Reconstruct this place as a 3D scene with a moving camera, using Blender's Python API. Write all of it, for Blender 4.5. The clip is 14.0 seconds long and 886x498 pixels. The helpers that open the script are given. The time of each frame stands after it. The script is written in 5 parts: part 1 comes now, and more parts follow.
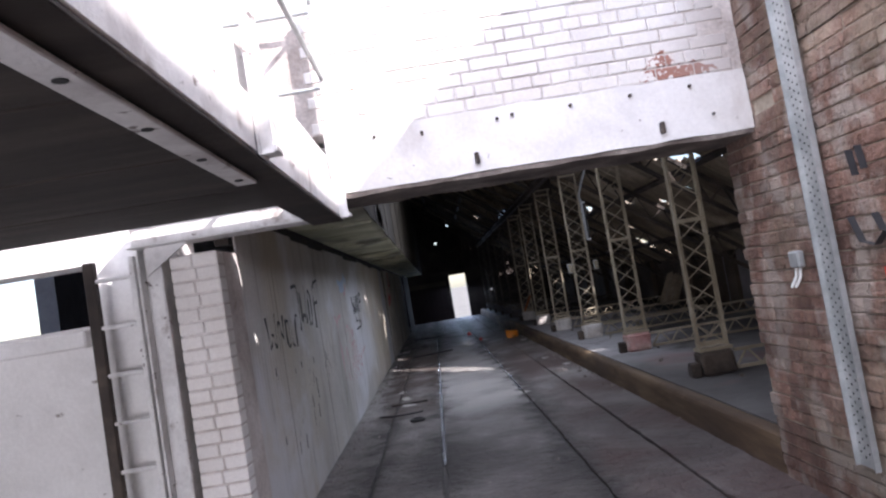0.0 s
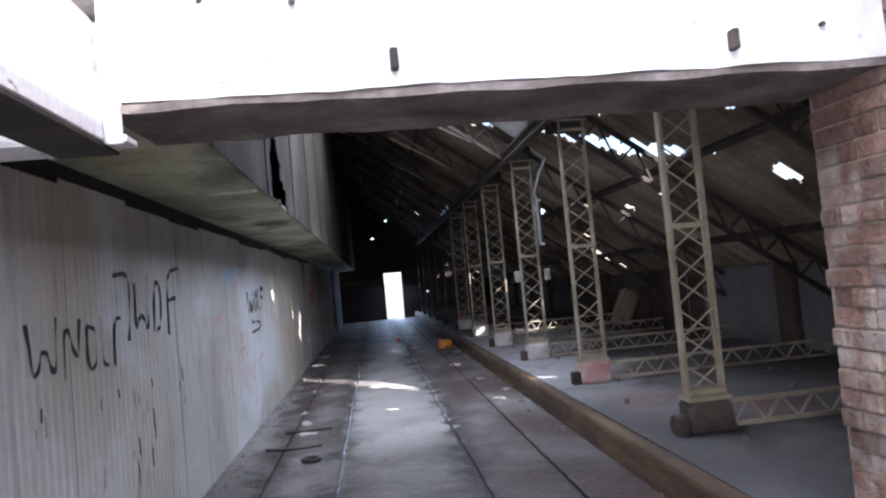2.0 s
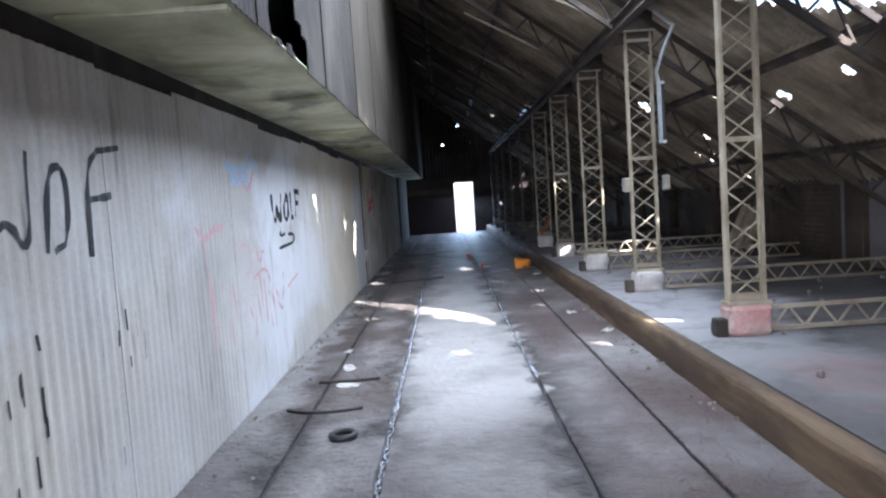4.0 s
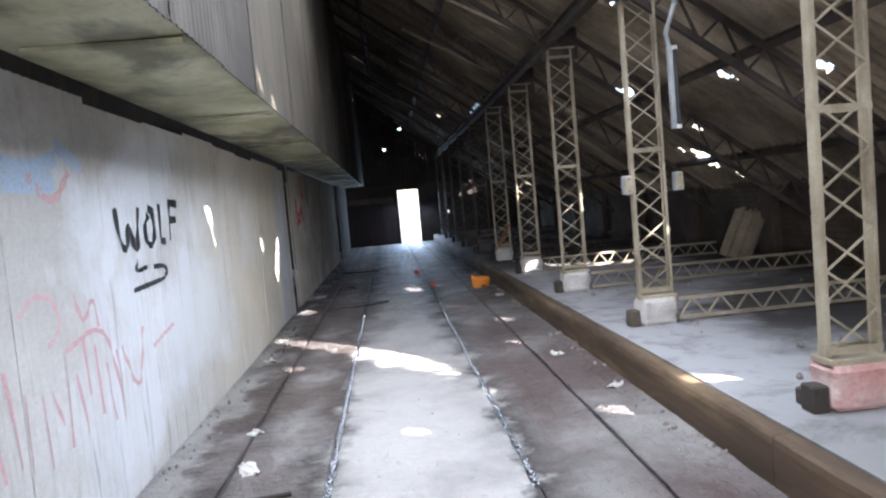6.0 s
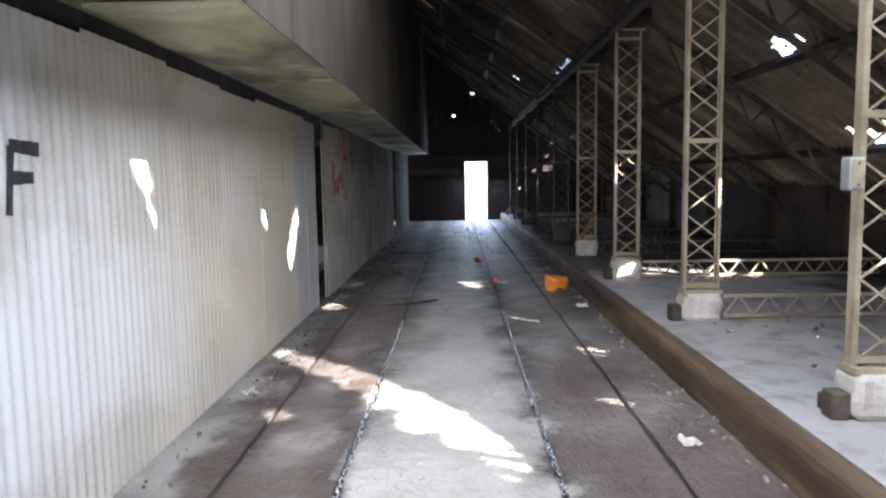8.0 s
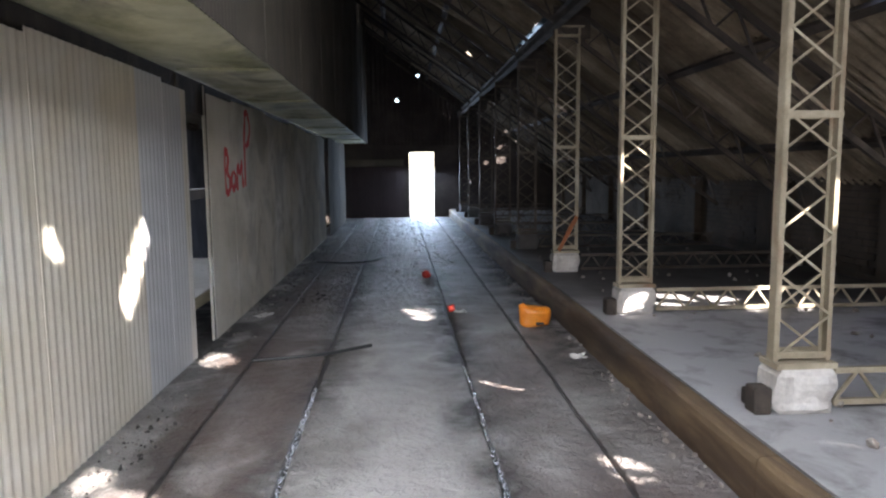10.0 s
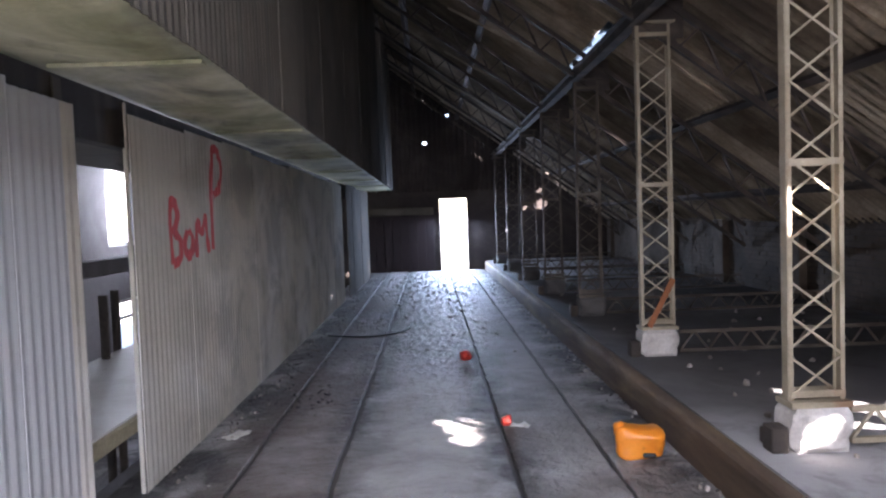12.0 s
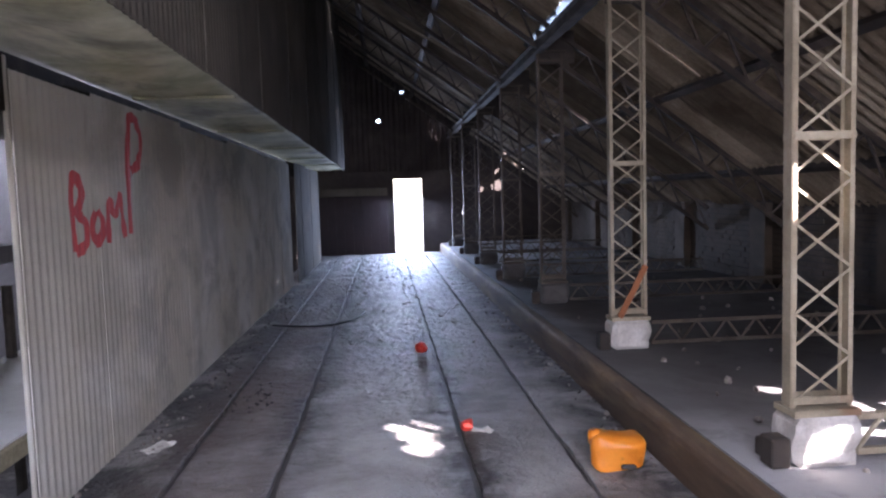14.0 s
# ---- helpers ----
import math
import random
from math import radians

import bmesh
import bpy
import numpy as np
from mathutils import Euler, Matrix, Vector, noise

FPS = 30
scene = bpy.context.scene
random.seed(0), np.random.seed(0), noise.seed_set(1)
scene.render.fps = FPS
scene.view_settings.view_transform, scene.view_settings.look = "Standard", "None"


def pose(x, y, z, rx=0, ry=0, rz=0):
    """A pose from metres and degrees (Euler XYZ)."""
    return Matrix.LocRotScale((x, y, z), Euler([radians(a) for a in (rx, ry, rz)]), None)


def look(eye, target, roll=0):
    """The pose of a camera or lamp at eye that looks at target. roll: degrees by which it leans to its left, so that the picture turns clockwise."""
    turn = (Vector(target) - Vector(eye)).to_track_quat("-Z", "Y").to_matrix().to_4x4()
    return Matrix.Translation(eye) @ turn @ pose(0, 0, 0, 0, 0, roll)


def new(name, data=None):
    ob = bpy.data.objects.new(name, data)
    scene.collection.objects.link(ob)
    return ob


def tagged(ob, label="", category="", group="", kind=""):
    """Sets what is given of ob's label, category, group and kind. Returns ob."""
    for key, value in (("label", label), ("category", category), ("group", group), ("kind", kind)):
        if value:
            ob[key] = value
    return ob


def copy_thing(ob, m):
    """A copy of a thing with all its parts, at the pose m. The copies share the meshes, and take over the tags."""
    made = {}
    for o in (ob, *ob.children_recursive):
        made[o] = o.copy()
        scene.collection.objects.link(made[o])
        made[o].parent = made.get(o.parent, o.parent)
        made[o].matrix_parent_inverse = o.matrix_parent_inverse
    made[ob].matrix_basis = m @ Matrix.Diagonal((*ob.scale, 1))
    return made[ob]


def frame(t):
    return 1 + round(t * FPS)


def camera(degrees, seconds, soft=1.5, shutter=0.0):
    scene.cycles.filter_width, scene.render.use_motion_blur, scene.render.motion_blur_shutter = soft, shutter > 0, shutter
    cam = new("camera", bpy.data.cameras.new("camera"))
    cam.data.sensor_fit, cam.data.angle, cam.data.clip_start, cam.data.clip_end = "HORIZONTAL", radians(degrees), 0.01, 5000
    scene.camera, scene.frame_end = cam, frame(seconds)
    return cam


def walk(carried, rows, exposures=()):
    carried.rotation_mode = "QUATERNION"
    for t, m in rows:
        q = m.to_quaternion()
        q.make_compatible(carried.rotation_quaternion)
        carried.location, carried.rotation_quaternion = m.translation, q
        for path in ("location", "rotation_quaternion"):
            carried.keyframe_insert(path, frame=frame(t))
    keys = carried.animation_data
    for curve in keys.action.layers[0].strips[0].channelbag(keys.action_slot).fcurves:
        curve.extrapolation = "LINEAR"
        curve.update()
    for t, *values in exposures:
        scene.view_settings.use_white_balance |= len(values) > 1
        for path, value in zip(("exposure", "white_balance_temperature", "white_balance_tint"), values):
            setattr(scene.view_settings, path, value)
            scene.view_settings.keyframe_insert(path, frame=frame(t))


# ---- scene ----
cam = camera(64.9, 14.0, soft=2.3)
METRES, EYE, TILT, LEAN, TURN = 14.0, 1.5, -0.35, 0.0, -1.2
ROWS = [
    (0.0, 0.0, 0.0, 0.0, 0.59, 3.61, 9.4),
    (0.5, 0.0029, 0.0234, 0.0047, -3.73, 9.94, 8.45),
    (1.0, 0.0082, 0.058, 0.0032, -3.01, 7.54, 8.69),
    (1.5, 0.0108, 0.0949, 0.002, -4.18, 6.1, 2.97),
    (2.0, 0.0143, 0.1336, 0.0027, -4.5, 2.93, 5.24),
    (2.5, 0.0166, 0.1722, -0.0002, -1.66, -2.71, 3.18),
    (2.7, 0.0163, 0.1876, -0.0003, 0.5, -3.8, 3.2),
    (4.8, 0.0128, 0.3488, -0.0013, 1.35, -3.8, 3.9),
    (5.0, 0.0126, 0.3628, -0.0014, 0.92, -2.57, 4.38),
    (5.5, 0.0154, 0.3977, 0.0025, -3.27, -1.26, 7.22),
    (6.0, 0.012, 0.4361, 0.001, -3.36, -3.51, 5.06),
    (6.5, 0.0131, 0.476, 0.002, -1.1, -2.72, 5.43),
    (7.0, 0.0168, 0.5183, 0.0034, 3.07, -4.87, 3.58),
    (7.5, 0.019, 0.5636, 0.0022, 4.29, -5.47, 1.12),
    (7.7, 0.0188, 0.5817, 0.0025, 3.0, -5.35, 1.1),
    (9.8, 0.0162, 0.7711, 0.0055, 0.75, -6.4, 0.6),
    (10.0, 0.0159, 0.7891, 0.0058, -2.29, -6.15, 0.54),
    (10.5, 0.0165, 0.8341, 0.0055, -5.95, -4.76, 2.45),
    (11.0, 0.0123, 0.8768, 0.0054, -0.8, -3.96, 0.2),
    (11.5, 0.0134, 0.9158, 0.0082, -1.65, -2.59, 0.9),
    (12.0, 0.0136, 0.9508, 0.0093, 0.17, -2.28, 1.98),
    (12.5, 0.011, 0.9794, 0.0077, -2.0, -1.7, 2.97),
    (13.0, 0.0123, 0.9918, 0.01, -4.27, -1.83, 1.6),
    (13.5, 0.0139, 0.9939, 0.0092, -4.14, -3.64, 1.55),
    (14.0, 0.0141, 0.9924, 0.0091, -3.56, -3.93, 1.73),
]
EXPOSURES = [(0.0, 1.0, 6200, 21), (1.0, 0.78, 6200, 21), (1.5, 1.15, 6200, 21), (2.5, 2.15, 5800, 16), (5.0, 2.65, 5950, 14), (7.5, 2.85, 6500, 15), (10.0, 3.15, 6500, 14), (11.0, 3.7, 6350, 18), (12.0, 3.9, 6250, 22), (14.0, 3.9, 6150, 27)]
walk(cam, [(t, pose(0, 0, EYE, TILT, LEAN, TURN) @ pose(METRES * x, METRES * y, METRES * z, 90 + pitch, roll, yaw)) for t, x, y, z, yaw, pitch, roll in ROWS], EXPOSURES)

# ---- light ----
SUN = Vector((1.0, -0.9, 0.9)).normalized()
world = bpy.data.worlds.new("sky")
scene.world = world
world.use_nodes = True
wn = world.node_tree
sky = wn.nodes.new("ShaderNodeTexSky")
sky.sky_type = "NISHITA"
sky.sun_disc = False
sky.sun_elevation = math.asin(SUN.z)
sky.sun_rotation = math.atan2(SUN.x, SUN.y)
bg = wn.nodes["Background"]
bg.inputs["Strength"].default_value = 0.15
wn.links.new(sky.outputs[0], bg.inputs["Color"])


def lamp(name, kind, m, energy, color, size=(1, 1), angle=0.5):
    data = bpy.data.lights.new(name, kind)
    data.energy, data.color = energy, color
    if kind == "AREA":
        data.shape, data.size, data.size_y = "RECTANGLE", size[0], size[1]
    else:
        data.angle = radians(angle)
    ob = new(name, data)
    ob.matrix_world = m
    return ob


lamp("sun", "SUN", look(SUN * 30, (0, 0, 0)), 5.0, (1.0, 0.95, 0.87), angle=0.6)
# daylight in the open roof of the entry bay, in an unseen roof light inferred overhead, in the far doorway and in the
# side room's window; the upper roof and entry back lamps are added fill
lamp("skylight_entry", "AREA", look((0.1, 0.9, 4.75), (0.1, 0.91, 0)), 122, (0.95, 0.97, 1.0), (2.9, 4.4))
# added fill from behind the start, no such doorway in view
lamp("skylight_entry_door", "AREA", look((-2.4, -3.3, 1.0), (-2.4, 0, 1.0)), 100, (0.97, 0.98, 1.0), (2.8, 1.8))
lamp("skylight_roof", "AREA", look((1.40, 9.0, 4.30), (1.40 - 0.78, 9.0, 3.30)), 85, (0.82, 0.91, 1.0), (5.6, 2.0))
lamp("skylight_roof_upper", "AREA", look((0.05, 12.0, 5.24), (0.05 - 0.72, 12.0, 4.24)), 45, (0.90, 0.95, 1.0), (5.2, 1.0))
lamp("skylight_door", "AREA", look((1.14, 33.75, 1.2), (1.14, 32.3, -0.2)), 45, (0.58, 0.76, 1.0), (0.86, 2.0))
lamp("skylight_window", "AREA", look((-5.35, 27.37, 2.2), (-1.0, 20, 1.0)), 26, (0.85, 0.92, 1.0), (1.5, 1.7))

# ---- materials ----


def material(name, base, rough=0.85, metal=0.0, big=(1.2, None, 0.5), fine=(40.0, 0.25), bump=0.25, bump_scale=60.0,
             stretch=(1, 1, 1), vary=0.0, streaks=None, extra=None):
    """Procedural surface. base: three colours blended by a slow noise. big: scale of that noise. fine: grain scale and strength.
    streaks: (colour, stretch, threshold, amount). extra: function(nodes, links, position, colour socket) -> colour socket."""
    m = bpy.data.materials.new(name)
    m.use_nodes = True
    n, l = m.node_tree.nodes, m.node_tree.links
    shader = n["Principled BSDF"]
    geo = n.new("ShaderNodeNewGeometry")
    mp = n.new("ShaderNodeMapping")
    mp.inputs["Scale"].default_value = stretch
    l.new(geo.outputs["Position"], mp.inputs["Vector"])
    pos = mp.outputs["Vector"]

    def noisy(scale, detail=5.0, rough_=0.6, src=pos, distort=0.0):
        t = n.new("ShaderNodeTexNoise")
        t.inputs["Scale"].default_value, t.inputs["Detail"].default_value = scale, detail
        t.inputs["Roughness"].default_value, t.inputs["Distortion"].default_value = rough_, distort
        l.new(src, t.inputs["Vector"])
        return t.outputs["Fac"]

    ramp = n.new("ShaderNodeValToRGB")
    e = ramp.color_ramp.elements
    e[0].position, e[1].position = 0.32, 0.68
    e[0].color, e[1].color = (*base[0], 1), (*base[-1], 1)
    if len(base) == 3:
        mid = e.new(0.5)
        mid.color = (*base[1], 1)
    l.new(noisy(big[0], 6.0, 0.62, distort=0.4), ramp.inputs["Fac"])
    col = ramp.outputs["Color"]

    def blend(fac, a, b, mode="MIX", amount=1.0):
        mx = n.new("ShaderNodeMix")
        mx.data_type, mx.blend_type = "RGBA", mode
        for sock, value in ((mx.inputs[0], fac), (mx.inputs[6], a), (mx.inputs[7], b)):
            if isinstance(value, (tuple, list)):
                sock.default_value = (*value, 1)
            elif isinstance(value, (int, float)):
                sock.default_value = value
            else:
                l.new(value, sock)
        return mx.outputs[2]

    def remap(sock, lo, hi, a=0.0, b=1.0):
        r = n.new("ShaderNodeMapRange")
        r.inputs["From Min"].default_value, r.inputs["From Max"].default_value = lo, hi
        r.inputs["To Min"].default_value, r.inputs["To Max"].default_value = a, b
        l.new(sock, r.inputs["Value"])
        return r.outputs["Result"]

    grain = noisy(fine[0], 4.0, 0.7)
    g = remap(grain, 0.25, 0.75, 1 - fine[1], 1 + fine[1])
    comb = n.new("ShaderNodeCombineColor")
    for i in range(3):
        l.new(g, comb.inputs[i])
    col = blend(1.0, col, comb.outputs[0], "MULTIPLY")
    for scolor, sstretch, lo, hi, amount in streaks or ():
        sm = n.new("ShaderNodeMapping")
        sm.inputs["Scale"].default_value = sstretch
        l.new(geo.outputs["Position"], sm.inputs["Vector"])
        f = remap(noisy(1.0, 6.0, 0.6, sm.outputs["Vector"], 0.3), lo, hi, 0.0, amount)
        col = blend(f, col, scolor)
    if vary:
        info = n.new("ShaderNodeObjectInfo")
        r = remap(info.outputs["Random"], 0, 1, 1 - vary, 1 + vary)
        c2 = n.new("ShaderNodeCombineColor")
        for i in range(3):
            l.new(r, c2.inputs[i])
        col = blend(1.0, col, c2.outputs[0], "MULTIPLY")
    if extra:
        col = extra(n, l, geo.outputs["Position"], col, noisy, blend, remap)
    l.new(col, shader.inputs["Base Color"])
    shader.inputs["Metallic"].default_value = metal
    l.new(remap(grain, 0.2, 0.8, max(rough - 0.12, 0.05), min(rough + 0.1, 1.0)), shader.inputs["Roughness"])
    if bump:
        b = n.new("ShaderNodeBump")
        b.inputs["Strength"].default_value, b.inputs["Distance"].default_value = bump, 0.06 if bump >= 1 else 0.01
        l.new(noisy(bump_scale, 5.0, 0.65), b.inputs["Height"])
        l.new(b.outputs["Normal"], shader.inputs["Normal"])
    return m


def cream_wall(n, l, pos, col, noisy, blend, remap):
    """Old cream paint on the later sheets of the wall, one bare grey sheet beside the gap."""
    sep = n.new("ShaderNodeSeparateXYZ")
    l.new(pos, sep.inputs[0])
    a = remap(sep.outputs[1], 11.0, 13.6, 0.0, 0.6)
    b = remap(noisy(0.7, 5.0, 0.6, pos), 0.30, 0.55, 0.45, 1.0)
    m = n.new("ShaderNodeMath")
    m.operation = "MULTIPLY"
    l.new(a, m.inputs[0])
    l.new(b, m.inputs[1])
    col = blend(m.outputs[0], col, (0.55, 0.49, 0.37))
    late = n.new("ShaderNodeMath")
    late.operation = "MULTIPLY"
    l.new(remap(sep.outputs[1], 16.8, 19.0, 0.0, 0.5), late.inputs[0])
    l.new(remap(noisy(1.5, 6.0, 0.66, pos, 0.5), 0.44, 0.60, 0.0, 0.9), late.inputs[1])
    col = blend(late.outputs[0], col, (0.16, 0.145, 0.13))
    bare = n.new("ShaderNodeMath")
    bare.operation = "COMPARE"
    l.new(sep.outputs[1], bare.inputs[0])
    bare.inputs[1].default_value, bare.inputs[2].default_value = 16.12, 0.45
    return blend(bare.outputs[0], col, (0.45, 0.45, 0.455))


GROOVES = (-0.76, -0.16, 0.93, 1.53)


def floor_stains_light(n, l, pos, col, noisy, blend, remap):
    """Dark damp bands along the rail slots, red-brown rust dust, pale slab in the middle. The y ramps of dust and slab
    put light into the colour.
    """
    sep = n.new("ShaderNodeSeparateXYZ")
    l.new(pos, sep.inputs[0])
    wob = remap(noisy(2.2, 5.0, 0.65, pos), 0.3, 0.7, -0.16, 0.16)

    def math_(op, a, b):
        m = n.new("ShaderNodeMath")
        m.operation = op
        for s, v in zip(m.inputs, (a, b)):
            if isinstance(v, (int, float)):
                s.default_value = v
            else:
                l.new(v, s)
        return m.outputs[0]

    xw = math_("ADD", sep.outputs[0], wob)
    # pale dust, the reach of the light put into its y ramps
    dust = math_("MULTIPLY", remap(sep.outputs[1], 6.5, 10.0), remap(noisy(1.1, 5.0, 0.62, pos, 0.4), 0.34, 0.58, 0.15, 0.95))
    dust = math_("MULTIPLY", dust, remap(sep.outputs[1], 17.5, 21.0, 1.0, 0.45))
    col = blend(dust, col, (0.36, 0.34, 0.325))
    near = None
    for gx in GROOVES[:3]:
        d = math_("ABSOLUTE", math_("SUBTRACT", xw, gx), 0)
        near = d if near is None else math_("MINIMUM", near, d)
    damp = math_("MULTIPLY", remap(near, 0.05, 0.30, 1.0, 0.0), remap(noisy(1.1, 5.0, 0.6, pos), 0.38, 0.52, 0.22, 0.96))
    col = blend(damp, col, (0.035, 0.028, 0.026))
    rust = math_("MULTIPLY", remap(xw, 0.95, 1.15), remap(noisy(0.5, 5.0, 0.6, pos, 0.5), 0.40, 0.56, 0.1, 0.8))
    rust = math_("MULTIPLY", rust, remap(sep.outputs[1], 13.0, 18.0, 1.0, 0.15))
    col = blend(rust, col, (0.085, 0.047, 0.040))
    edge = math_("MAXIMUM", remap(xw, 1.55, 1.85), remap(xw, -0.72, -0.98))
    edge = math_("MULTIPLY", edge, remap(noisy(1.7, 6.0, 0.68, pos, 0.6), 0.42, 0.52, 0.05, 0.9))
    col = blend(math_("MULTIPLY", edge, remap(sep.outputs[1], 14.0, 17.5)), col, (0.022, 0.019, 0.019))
    # pale bare slab, with the roof light on it toned into the colour
    pale = math_("MULTIPLY", remap(xw, -0.2, -0.08), remap(xw, 0.98, 0.86))
    pale = math_("MULTIPLY", pale, math_("MULTIPLY", remap(sep.outputs[1], 8.2, 9.2), remap(sep.outputs[1], 15.5, 11.5)))
    pale = math_("MULTIPLY", pale, remap(noisy(0.9, 4.0, 0.6, pos), 0.35, 0.55, 0.35, 0.95))
    lane = math_("MULTIPLY", remap(xw, -0.12, -0.26), remap(xw, -1.02, -0.90))
    lane = math_("MULTIPLY", lane, math_("MULTIPLY", remap(sep.outputs[1], 8.5, 9.5), remap(sep.outputs[1], 31.0, 26.0)))
    lane = math_("MULTIPLY", lane, remap(noisy(0.8, 5.0, 0.62, pos, 0.4), 0.36, 0.54, 0.15, 0.85))
    col = blend(lane, col, (0.085, 0.058, 0.048))
    return blend(pale, col, (0.52, 0.495, 0.47))


def worn_paint(n, l, pos, col, noisy, blend, remap):
    """Bare red brick where the whitewash has come off."""
    f = remap(noisy(2.3, 6.0, 0.62, pos, 0.3), 0.63, 0.68, 0.0, 0.8)
    col = blend(f, col, (0.36, 0.16, 0.11))
    sep = n.new("ShaderNodeSeparateXYZ")
    l.new(pos, sep.inputs[0])
    jag = remap(noisy(14.0, 4.0, 0.6, pos), 0.3, 0.7, -0.08, 0.08)

    def near(axis, centre, half):
        a = n.new("ShaderNodeMath")
        a.operation = "ADD"
        l.new(sep.outputs[axis], a.inputs[0])
        l.new(jag, a.inputs[1])
        b = n.new("ShaderNodeMath")
        b.operation = "COMPARE"
        l.new(a.outputs[0], b.inputs[0])
        b.inputs[1].default_value, b.inputs[2].default_value = centre, half
        return b.outputs[0]

    for cx, hx, cz, hz in ((1.66, 0.17, 2.52, 0.035), (1.50, 0.06, 2.57, 0.045), (1.72, 0.10, 3.31, 0.04)):
        m = n.new("ShaderNodeMath")
        m.operation = "MULTIPLY"
        l.new(near(0, cx, hx), m.inputs[0])
        l.new(near(2, cz, hz), m.inputs[1])
        col = blend(m.outputs[0], col, (0.34, 0.17, 0.13))
    # corner dirt and corner shade, toned together towards the right end
    grime_shade = remap(sep.outputs[0], 1.55, 1.95, 0.0, 0.75)
    return blend(grime_shade, col, (0.30, 0.255, 0.235))


def ledge_dust_shade(n, l, pos, col, noisy, blend, remap):
    """Pale swept dust in a band beside the kerb, uneven dark dirt further in. The fades along y put the shade of both
    ends into the colour.
    """
    sep = n.new("ShaderNodeSeparateXYZ")
    l.new(pos, sep.inputs[0])
    add = n.new("ShaderNodeMath")
    l.new(sep.outputs[0], add.inputs[0])
    l.new(remap(noisy(0.8, 5.0, 0.6, pos, 0.3), 0.3, 0.7, -0.7, 0.7), add.inputs[1])
    mul = n.new("ShaderNodeMath")
    mul.operation = "MULTIPLY"
    wide = n.new("ShaderNodeMath")
    l.new(add.outputs[0], wide.inputs[0])
    l.new(remap(sep.outputs[1], 12.6, 14.3, 0.0, -1.6), wide.inputs[1])
    l.new(remap(wide.outputs[0], 3.5, 2.9, 0.0, 0.9), mul.inputs[0])
    l.new(remap(noisy(3.0, 6.0, 0.66, pos, 0.4), 0.30, 0.50, 0.35, 1.0), mul.inputs[1])
    # shade beyond the fifth column and at the near end, put into the colour
    far = n.new("ShaderNodeMath")
    far.operation = "MULTIPLY"
    l.new(mul.outputs[0], far.inputs[0])
    l.new(remap(sep.outputs[1], 17.0, 17.8, 1.0, 0.15), far.inputs[1])
    start = n.new("ShaderNodeMath")
    start.operation = "MULTIPLY"
    l.new(far.outputs[0], start.inputs[0])
    l.new(remap(sep.outputs[1], 8.0, 10.0, 0.15, 1.0), start.inputs[1])
    return blend(start.outputs[0], col, (0.37, 0.36, 0.365))


M_floor = material("dusty_concrete", ((0.055, 0.045, 0.042), (0.12, 0.103, 0.097), (0.25, 0.23, 0.22)), 0.64, big=(0.9,), fine=(16, 0.34), bump=1.6,
                   bump_scale=9, extra=floor_stains_light)
M_ledge = material("ledge_concrete", ((0.032, 0.027, 0.025), (0.075, 0.068, 0.065), (0.19, 0.18, 0.175)), 0.9, big=(0.40,), fine=(25, 0.2), bump=0.4,
                   bump_scale=22, streaks=[((0.20, 0.07, 0.06), (0.5, 0.4, 0.5), 0.60, 0.70, 0.6)], extra=ledge_dust_shade)
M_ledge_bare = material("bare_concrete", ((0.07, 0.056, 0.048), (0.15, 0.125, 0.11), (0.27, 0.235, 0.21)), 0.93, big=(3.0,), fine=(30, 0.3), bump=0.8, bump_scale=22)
M_slot = material("slot_grime", ((0.02, 0.018, 0.017), (0.06, 0.053, 0.05)), 0.7, bump=0.3)
M_kerb = material("kerb_timber", ((0.050, 0.031, 0.019), (0.098, 0.062, 0.036), (0.20, 0.135, 0.075)), 0.8, big=(0.9,), stretch=(6, 0.8, 6), fine=(30, 0.25), bump=0.3,
                  streaks=[((0.08, 0.05, 0.04), (3, 0.5, 6), 0.55, 0.70, 0.7)])
M_wall = material("fibre_cement", ((0.40, 0.38, 0.35), (0.50, 0.48, 0.45), (0.60, 0.585, 0.56)), 0.88, big=(0.55,), fine=(45, 0.12), bump=0.12, bump_scale=50,
                  vary=0.05, streaks=[((0.24, 0.21, 0.18), (1, 5.5, 0.5), 0.55, 0.74, 0.6), ((0.52, 0.44, 0.30), (1, 0.45, 0.3), 0.52, 0.66, 0.4),
                                      ((0.66, 0.67, 0.70), (1, 0.6, 0.7), 0.48, 0.60, 0.75), ((0.13, 0.12, 0.115), (1, 16, 1.3), 0.60, 0.72, 0.55)], extra=cream_wall)
# near sheets of the panel, colour lowered to offset the roof lamp's light
M_panel_near = material("near_panel", ((0.024, 0.019, 0.015), (0.042, 0.034, 0.027), (0.085, 0.073, 0.06)), 0.9, big=(0.8,), fine=(35, 0.15), bump=0.15, vary=0.08,
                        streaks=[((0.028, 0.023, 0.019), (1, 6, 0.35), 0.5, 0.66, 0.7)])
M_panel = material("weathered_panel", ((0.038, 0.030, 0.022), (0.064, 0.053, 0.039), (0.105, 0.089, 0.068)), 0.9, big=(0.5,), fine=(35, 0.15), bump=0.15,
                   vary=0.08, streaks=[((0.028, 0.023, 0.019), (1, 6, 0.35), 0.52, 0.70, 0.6)])
